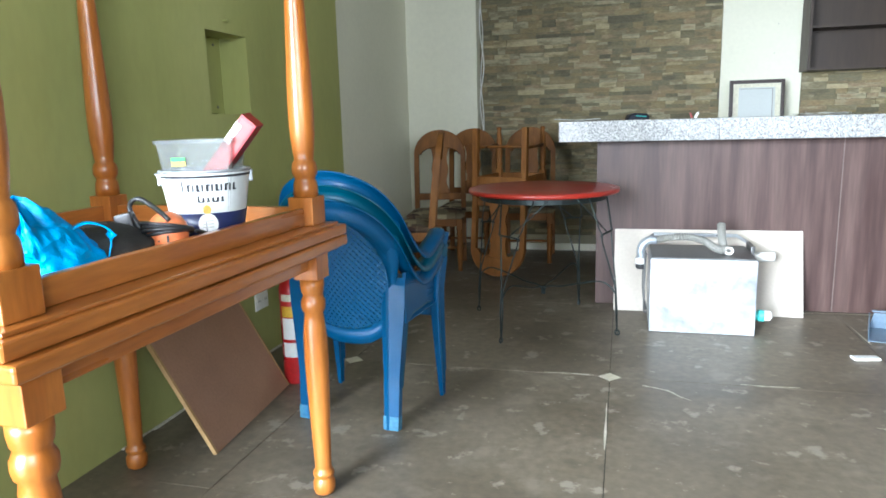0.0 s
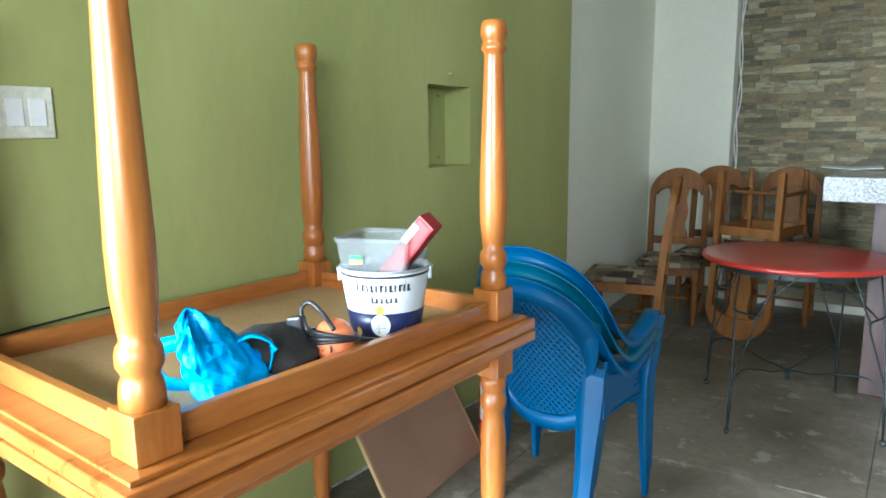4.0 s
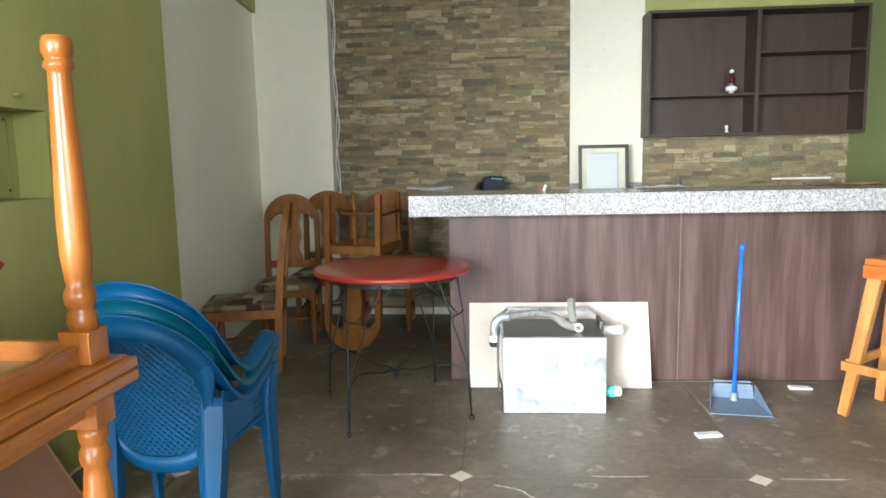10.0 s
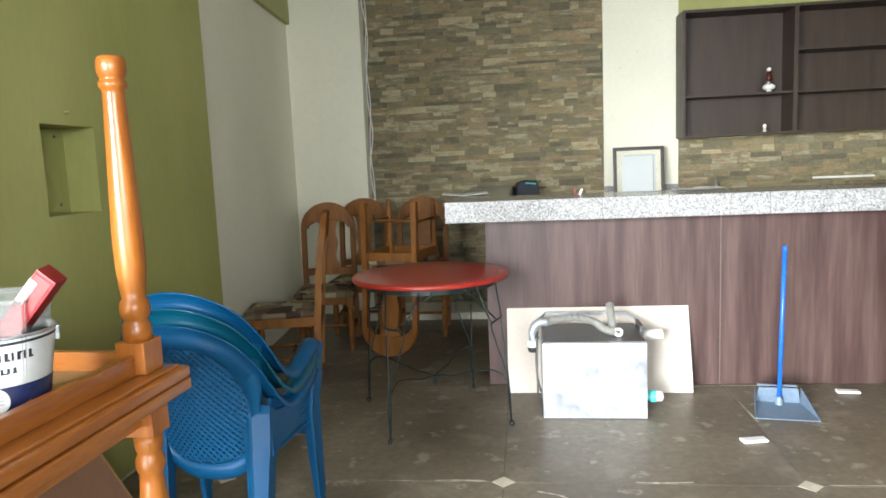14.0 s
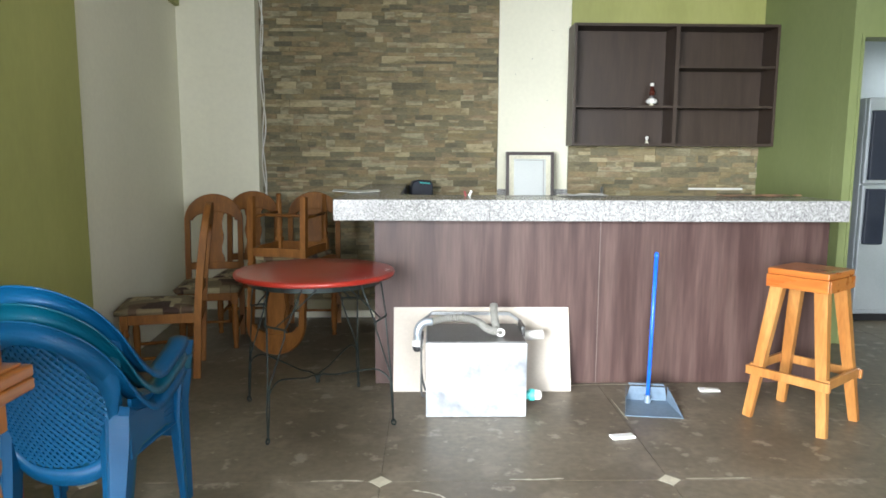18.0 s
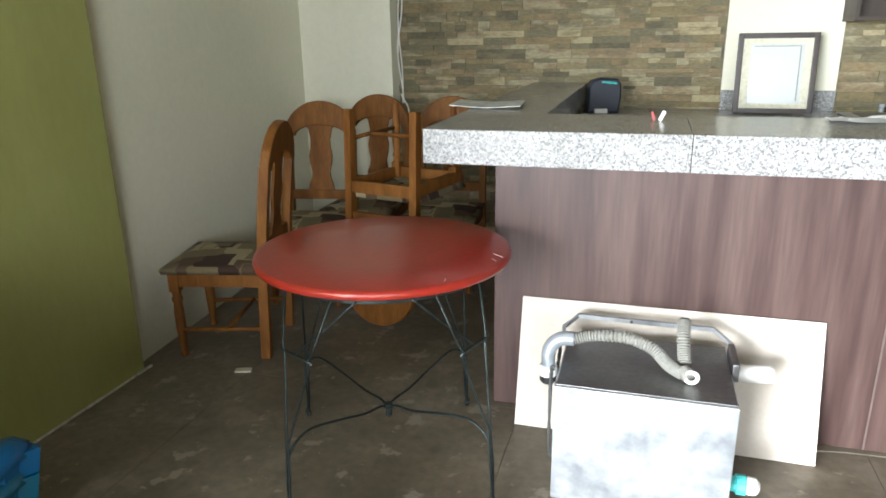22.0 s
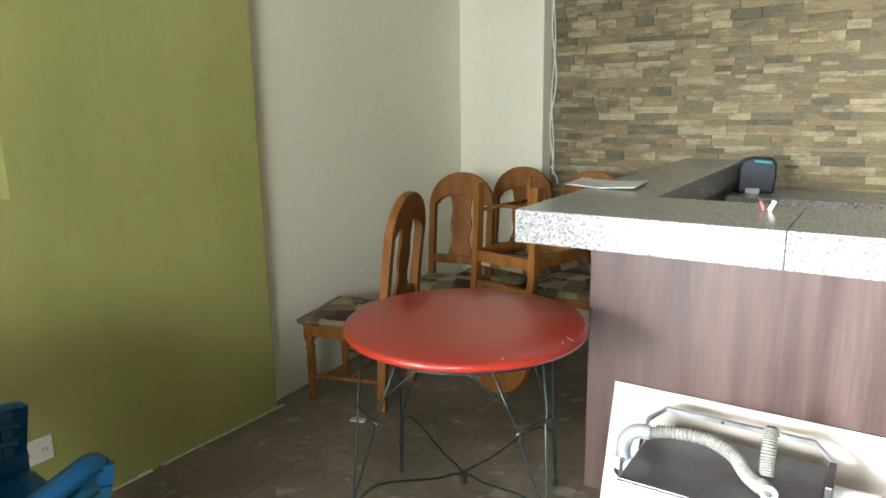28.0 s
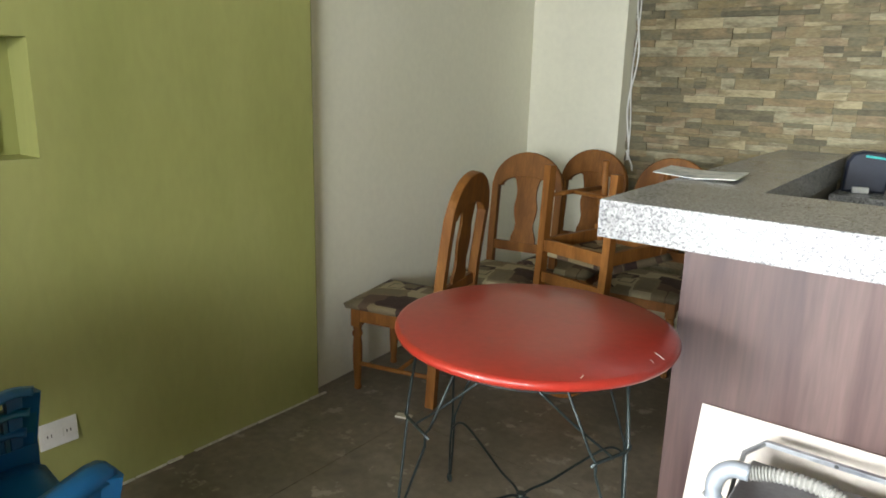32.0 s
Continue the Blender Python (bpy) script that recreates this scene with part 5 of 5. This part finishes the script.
# ---- stacked blue garden chairs ----
def garden_chair(m, mat, label, slim=1.0):
    """A moulded armchair that faces +y, with a pierced oval back."""
    n = thing("garden_chair", label, "chair", m, "stacked garden chairs")
    outline = [(0.245, 0.182, 0.598), (0.260, 0.13, 0.600), (0.266, 0.05, 0.575), (0.262, -0.04, 0.545), (0.254, -0.105, 0.580), (0.243, -0.17, 0.655), (0.222, -0.215, 0.725), (0.172, -0.257, 0.796), (0.09, -0.283, 0.839), (0.0, -0.292, 0.853)]
    full = [Vector(p) for p in outline] + [Vector((-x, y, z)) for x, y, z in reversed(outline[:-1])]
    path = smooth_path(full, 5)
    own = bmesh.new()
    rings = []
    for k, q in enumerate(path):
        before, after = path[max(0, k - 1)], path[min(len(path) - 1, k + 1)]
        way = (after - before).normalized()
        flat = min(1.0, max(0.0, (q.z - 0.56) / 0.16)) if q.y < -0.05 else 0.0
        flat = flat * flat * (3 - 2 * flat)
        centre = Vector((0, q.y - 0.04, 0.55))
        inward = (centre - q)
        inward -= way * inward.dot(way)
        inward = (inward.normalized() * flat + Vector((-1 if q.x > 0 else 1, 0, 0)) * (1 - flat))
        inward -= way * inward.dot(way)
        inward.normalize()
        lift = inward.cross(way).normalized()
        wd = 0.052 + 0.006 * flat
        rings.append([own.verts.new(q + inward * a + lift * b) for a, b in ((-0.012, -0.022), (-0.004, 0.0), (wd * 0.5, 0.006), (wd, 0.0), (wd, -0.006), (wd * 0.5, -0.001), (-0.002, -0.008), (-0.006, -0.022))])
    for a, b in zip(rings, rings[1:]):
        for j in range(8):
            own.faces.new((a[j], a[(j + 1) % 8], b[(j + 1) % 8], b[j]))
    own.faces.new(rings[0])
    own.faces.new(list(reversed(rings[-1])))
    bmesh.ops.recalc_face_normals(own, faces=own.faces)
    part("arm_and_back_rim", own, mat, n, smooth=True)

    def shell(u, z):
        """The back's curved surface: u across, z up."""
        return Vector((u, -0.178 - 0.115 * (z - 0.40) / 0.45 + 1.15 * u * u * (0.9 if z < 0.6 else 0.9), z))

    cz, rx, rz = 0.579, 0.180, 0.211
    # smooth border round the pierced oval
    bm = bmesh.new()
    prev = None
    first_row = None
    for k in range(48):
        a = 2 * math.pi * k / 48
        ca, sa = math.cos(a), math.sin(a)
        if sa < 0:
            ca, sa = math.copysign(abs(ca) ** 0.74, ca), -abs(sa) ** 0.74
        inner = shell(rx * ca, cz + rz * sa)
        swell = min(1.0, max(0.0, (sa + 0.1) / 0.5))
        outer = shell(min(0.232, max(-0.232, (rx + 0.02 + 0.045 * swell) * ca)), cz + (rz + (0.036 if sa > 0 else 0.062)) * sa)
        row = [bm.verts.new(inner), bm.verts.new(outer), bm.verts.new(outer + Vector((0, 0.006, 0))), bm.verts.new(inner + Vector((0, 0.006, 0)))]
        if prev:
            for j in range(4):
                bm.faces.new((prev[j], prev[(j + 1) % 4], row[(j + 1) % 4], row[j]))
        else:
            first_row = row
        prev = row
    for j in range(4):
        bm.faces.new((prev[j], prev[(j + 1) % 4], first_row[(j + 1) % 4], first_row[j]))
    bmesh.ops.recalc_face_normals(bm, faces=bm.faces)
    part("back_border", bm, mat, n, smooth=True)
    bm = bmesh.new()
    for slope in (-1, 1):
        for k in range(-18, 19):
            c = k * 0.0255
            pts = []
            for j in range(41):
                u = -rx + 2 * rx * j / 40
                z = cz + slope * u * 1.12 + c
                power = 2.0 if z > cz else 2.7
                if (abs(u) / rx) ** power + (abs(z - cz) / rz) ** power <= 1.02:
                    pts.append(shell(u, z) + Vector((0, 0.003 + 0.0003 * slope, 0)))
            if len(pts) > 2:
                pts = pts[::3] + ([pts[-1]] if (len(pts) - 1) % 3 else [])
                if len(pts) > 1:
                    bm = sweep(pts, [(-0.0040, -0.002), (0.0040, -0.002), (0.0040, 0.002), (-0.0040, 0.002)], bm, up=(0, 1, 0))
    part("back_lattice", bm, mat, n, "diamond-pierced back")
    seat = bmesh.new()
    bmesh.ops.create_grid(seat, x_segments=10, y_segments=10, size=0.5)
    top = bmesh.ops.extrude_face_region(seat, geom=seat.faces[:])
    for v in (g for g in top["geom"] if isinstance(g, bmesh.types.BMVert)):
        v.co.z = 1
    for v in seat.verts:
        u, w = v.co.x * 2, v.co.y * 2
        dip = -0.018 * (1 - u * u) * (1 - w * w)
        roll = -0.03 * max(0, w - 0.6) ** 2 / 0.16
        v.co = Vector((u * (0.235 + 0.012 * w) * (1.0 if slim == 1.0 else 0.9), (0.02 + w * 0.168) if slim == 1.0 else (0.03 + w * 0.15), (0.415 if v.co.z > 0.5 else 0.407) + dip + roll + 0.012 * w))
    bmesh.ops.recalc_face_normals(seat, faces=seat.faces)
    part("seat", seat, mat, n, smooth=True)
    for s in (-1, 1):
        pts = [(s * 0.238, 0.172, 0.003), (s * 0.234, 0.156, 0.25), (s * 0.235, 0.140, 0.45), (s * 0.245, 0.152, 0.590)]
        part("front_leg", sweep(pts, [(-0.020, -0.030), (-0.012, -0.034), (0.018, -0.030), (0.022, 0.0), (0.018, 0.030), (-0.012, 0.034), (-0.020, 0.030), (-0.012, 0.0)], up=(0, 1, 0), scales=[0.42 * slim, 0.78 * slim, 1.05 * slim, 1.2]), mat, n, smooth=False)
        if slim == 1.0:
            pts = [(s * 0.178, -0.188, 0.003), (s * 0.180, -0.170, 0.20), (s * 0.190, -0.150, 0.47), (s * 0.191, -0.146, 0.545), (s * 0.193, -0.138, 0.566)]
            face = [(-0.036, -0.020), (0.010, -0.025), (0.016, -0.029), (0.022, -0.025), (0.038, -0.016), (0.038, 0.016), (-0.036, 0.014)]
            face = face if s > 0 else [(-x, y) for x, y in reversed(face)]
            leg = part("back_leg", sweep(pts, face, up=(0, 1, 0), scales=[0.80, 0.86, 1.30, 1.33, 1.15]), mat, n)
        else:
            pts = [(s * 0.182, -0.15, 0.10), (s * 0.186, -0.14, 0.20), (s * 0.190, -0.12, 0.34)]
            leg = part("back_leg", sweep(pts, [(-0.036, -0.020), (0.036, -0.020), (0.036, 0.014), (-0.036, 0.014)], up=(0, 1, 0), scales=[0.5, 0.6, 0.7]), mat, n)
        low = 0.062 if slim == 1.0 else 0.0
        part("side_skirt", prism([(-0.165, low + 0.345), (-0.10, low + 0.372), (0.05, low + 0.376), (0.12, low + 0.350), (0.165, 0.30), (0.17, low + 0.465), (0.10, low + 0.460), (-0.05, low + 0.472), (-0.165, low + 0.492)], 0.012, pose(s * (0.232 if slim == 1.0 else 0.224), 0, 0, 0, 0, 90)), mat, n)
        for z in (0.455, 0.476) if slim == 1.0 else ():
            part("skirt_rib", box(s * 0.2385 - 0.0035, s * 0.2385 + 0.0035, 0.04, 0.135, z, z + 0.007, 0.002), mat, n)
        if slim == 1.0:
            part("worn_foot", sweep([(s * 0.178, -0.189, 0.004), (s * 0.1785, -0.184, 0.055)], [(-0.0375, -0.0235), (0.0375, -0.0235), (0.0375, 0.0155), (-0.0375, 0.0155)], up=(0, 1, 0), scales=[0.80, 0.82]), BLUE_WORN, leg, "scuffed foot")
    part("front_skirt", box(-0.215, 0.215, 0.170, 0.180, 0.34, 0.395, 0.003), mat, n)
    return n


CHAIR = pose(-0.857, 2.557, 0.001, 0, 0, -6)
for k, (mat, label) in enumerate(((BLUE, "blue plastic garden armchair with pierced back, lowest of a stack"), (TEAL, "teal plastic garden armchair in the middle of the stack"), (BLUE, "blue plastic garden armchair on top of the stack"))):
    garden_chair(CHAIR @ pose(0, 0.012 * k, 0.048 * k), mat, label, 0.8 if k else 1.0)


# ---- stone cladding and floor slabs ----
def stone_rows(x0, x1, z0, z1, seed):
    """Ledger stones (x0, x1, z0, z1, proud) in uneven courses."""
    rnd = random.Random(seed)
    z, rows = z0, []
    while z < z1 - 0.01:
        h = min(rnd.choice((0.03, 0.042, 0.05, 0.055, 0.06, 0.062)), z1 - z)
        x = x0 - rnd.uniform(0, 0.12)
        while x < x1:
            ln = rnd.choice((0.08, 0.11, 0.15, 0.19, 0.24, 0.31)) * rnd.uniform(0.85, 1.15)
            a, b = max(x, x0), min(x + ln, x1)
            if b - a > 0.02:
                if h > 0.048 and rnd.random() < 0.55:
                    cut, mid = z + h * rnd.choice((0.35, 0.5, 0.62)), a + (b - a) * rnd.uniform(0.3, 0.7)
                    rows.append((a, b, z, cut, rnd.uniform(0.007, 0.019)))
                    if b - a > 0.15:
                        rows.append((a, mid, cut, z + h, rnd.uniform(0.007, 0.019)))
                        rows.append((mid, b, cut, z + h, rnd.uniform(0.007, 0.019)))
                    else:
                        rows.append((a, b, cut, z + h, rnd.uniform(0.007, 0.019)))
                else:
                    rows.append((a, b, z, z + h, rnd.uniform(0.004, 0.022)))
            x += ln
        z += h
    return rows


def stone_mesh(bm, a, b, c, d, proud, y, rnd):
    """One split stone: a block with a rough, slightly tilted face of two by one patches."""
    g = 0.0007
    a, b, c, d = a + g, b - g, c + g, d - g
    mid = a + (b - a) * rnd.uniform(0.35, 0.65)
    back = [bm.verts.new((x, y, z)) for x, z in ((a, c), (b, c), (b, d), (a, d))]
    j = lambda: proud + rnd.uniform(-0.0028, 0.0028)
    front = [bm.verts.new((x, y - j(), z)) for x, z in ((a, c), (mid, c), (b, c), (b, d), (mid, d), (a, d))]
    bm.faces.new((front[0], front[1], front[4], front[5]))
    bm.faces.new((front[1], front[2], front[3], front[4]))
    bm.faces.new((back[0], back[1], front[2], front[1], front[0]))
    bm.faces.new((back[1], back[2], front[3], front[2]))
    bm.faces.new((back[2], back[3], front[5], front[4], front[3]))
    bm.faces.new((back[3], back[0], front[0], front[5]))


def cladding(name, label, x0, x1, z0, z1, pick0, pick1, seed):
    base = part(name, box(x0, x1, BACK - 0.004, BACK + 0.011, z0, z1), MORTAR)
    setting(base, label, "wall")
    rnd = random.Random(seed + 1)
    rest = bmesh.new()
    for a, b, c, d, proud in stone_rows(x0, x1, z0, z1, seed):
        if pick0 < c < pick1:
            one = bmesh.new()
            stone_mesh(one, a, b, c, d, proud, BACK - 0.004, rnd)
            part("stone", one, STONE, base)
        else:
            stone_mesh(rest, a, b, c, d, proud, BACK - 0.004, rnd)
    if rest.verts:
        tagged(part("stones", rest, STONE_REST, base), kind="stuff")
    else:
        rest.free()


cladding("wall_stone", "split-face ledger stone cladding in grey, tan and ochre", -1.177, 0.874, 0.062, CEIL, 1.15, 2.1, 11)
cladding("wall_stone_splashback", "split-face stone splashback under the wall cabinet", 1.493, 3.189, 0.947, 1.436, 0.9, 1.5, 23)
setting(part("baseboard_cream", box(-1.177, -0.05, 5.98, BACK + 0.011, 0, 0.061, 0.004), CREAM), "low cream painted step below the stone cladding", "base")

base = setting(part("floor", box(-3.7, EAST + 0.2, REAR - 0.25, 8.0, -0.14, -0.0045), JOINT), "worn dark concrete floor with cream diamond inlays", "floor")
XS = [-3.7] + [0.066 + 1.2 * k for k in range(-3, 5)] + [EAST + 0.2]
YS = [REAR - 0.25] + [3.04 + 1.2 * k for k in range(-5, 4)] + [8.0]
XS = sorted(set(x for x in XS if -3.7 <= x <= EAST + 0.2))
YS = sorted(set(y for y in YS if REAR - 0.25 <= y <= 8.0))
for a, b in zip(XS, XS[1:]):
    for c, d in zip(YS, YS[1:]):
        part("floor_slab", box(a + 0.0016, b - 0.0016, c + 0.0016, d - 0.0016, -0.02, 0), FLOOR, base)
for x in XS[1:-1]:
    for y in (y for y in YS[1:-1] if y < 4):
        if x < -1 and 1.5 < y < 2.2:
            continue  # lost under the stacked tables
        part("diamond_inlay", box(-0.034, 0.034, -0.034, 0.034, -0.004, 0.0008), INLAY, base, at=pose(x, y, 0, 0, 0, 45))

rnd = random.Random(8)
for pts in ([(0.20, 2.965), (0.30, 2.925), (0.345, 2.87), (0.385, 2.84)], [(0.60, 3.052), (0.72, 3.05), (0.83, 3.058)], [(-0.22, 3.045), (-0.10, 3.05), (0.0, 3.045)], [(1.00, 2.71), (1.09, 2.695)],
            [(1.34, 3.05), (1.62, 3.052)], [(1.285, 3.7), (1.28, 4.0)], [(0.95, 4.18), (1.2, 4.245), (1.7, 4.25)], [(2.49, 3.1), (2.47, 3.5)], [(0.062, 2.35), (0.06, 2.75)]):
    bm = bmesh.new()
    path = smooth_path([(x, y, 0) for x, y in pts], 6)
    left, right = [], []
    for k, q in enumerate(path):
        way = (path[min(k + 1, len(path) - 1)] - path[max(k - 1, 0)]).normalized()
        wide = rnd.uniform(0.0015, 0.0075) * (0.3 if k in (0, len(path) - 1) else 1)
        side = Vector((-way.y, way.x, 0)) * wide
        left.append(bm.verts.new(q + side + Vector((0, 0, 0.0012))))
        right.append(bm.verts.new(q - side + Vector((0, 0, 0.0012))))
    for k in range(len(path) - 1):
        bm.faces.new((right[k], right[k + 1], left[k + 1], left[k]))
    part("filler_scar", bm, PLASTER_CRUMB, base)
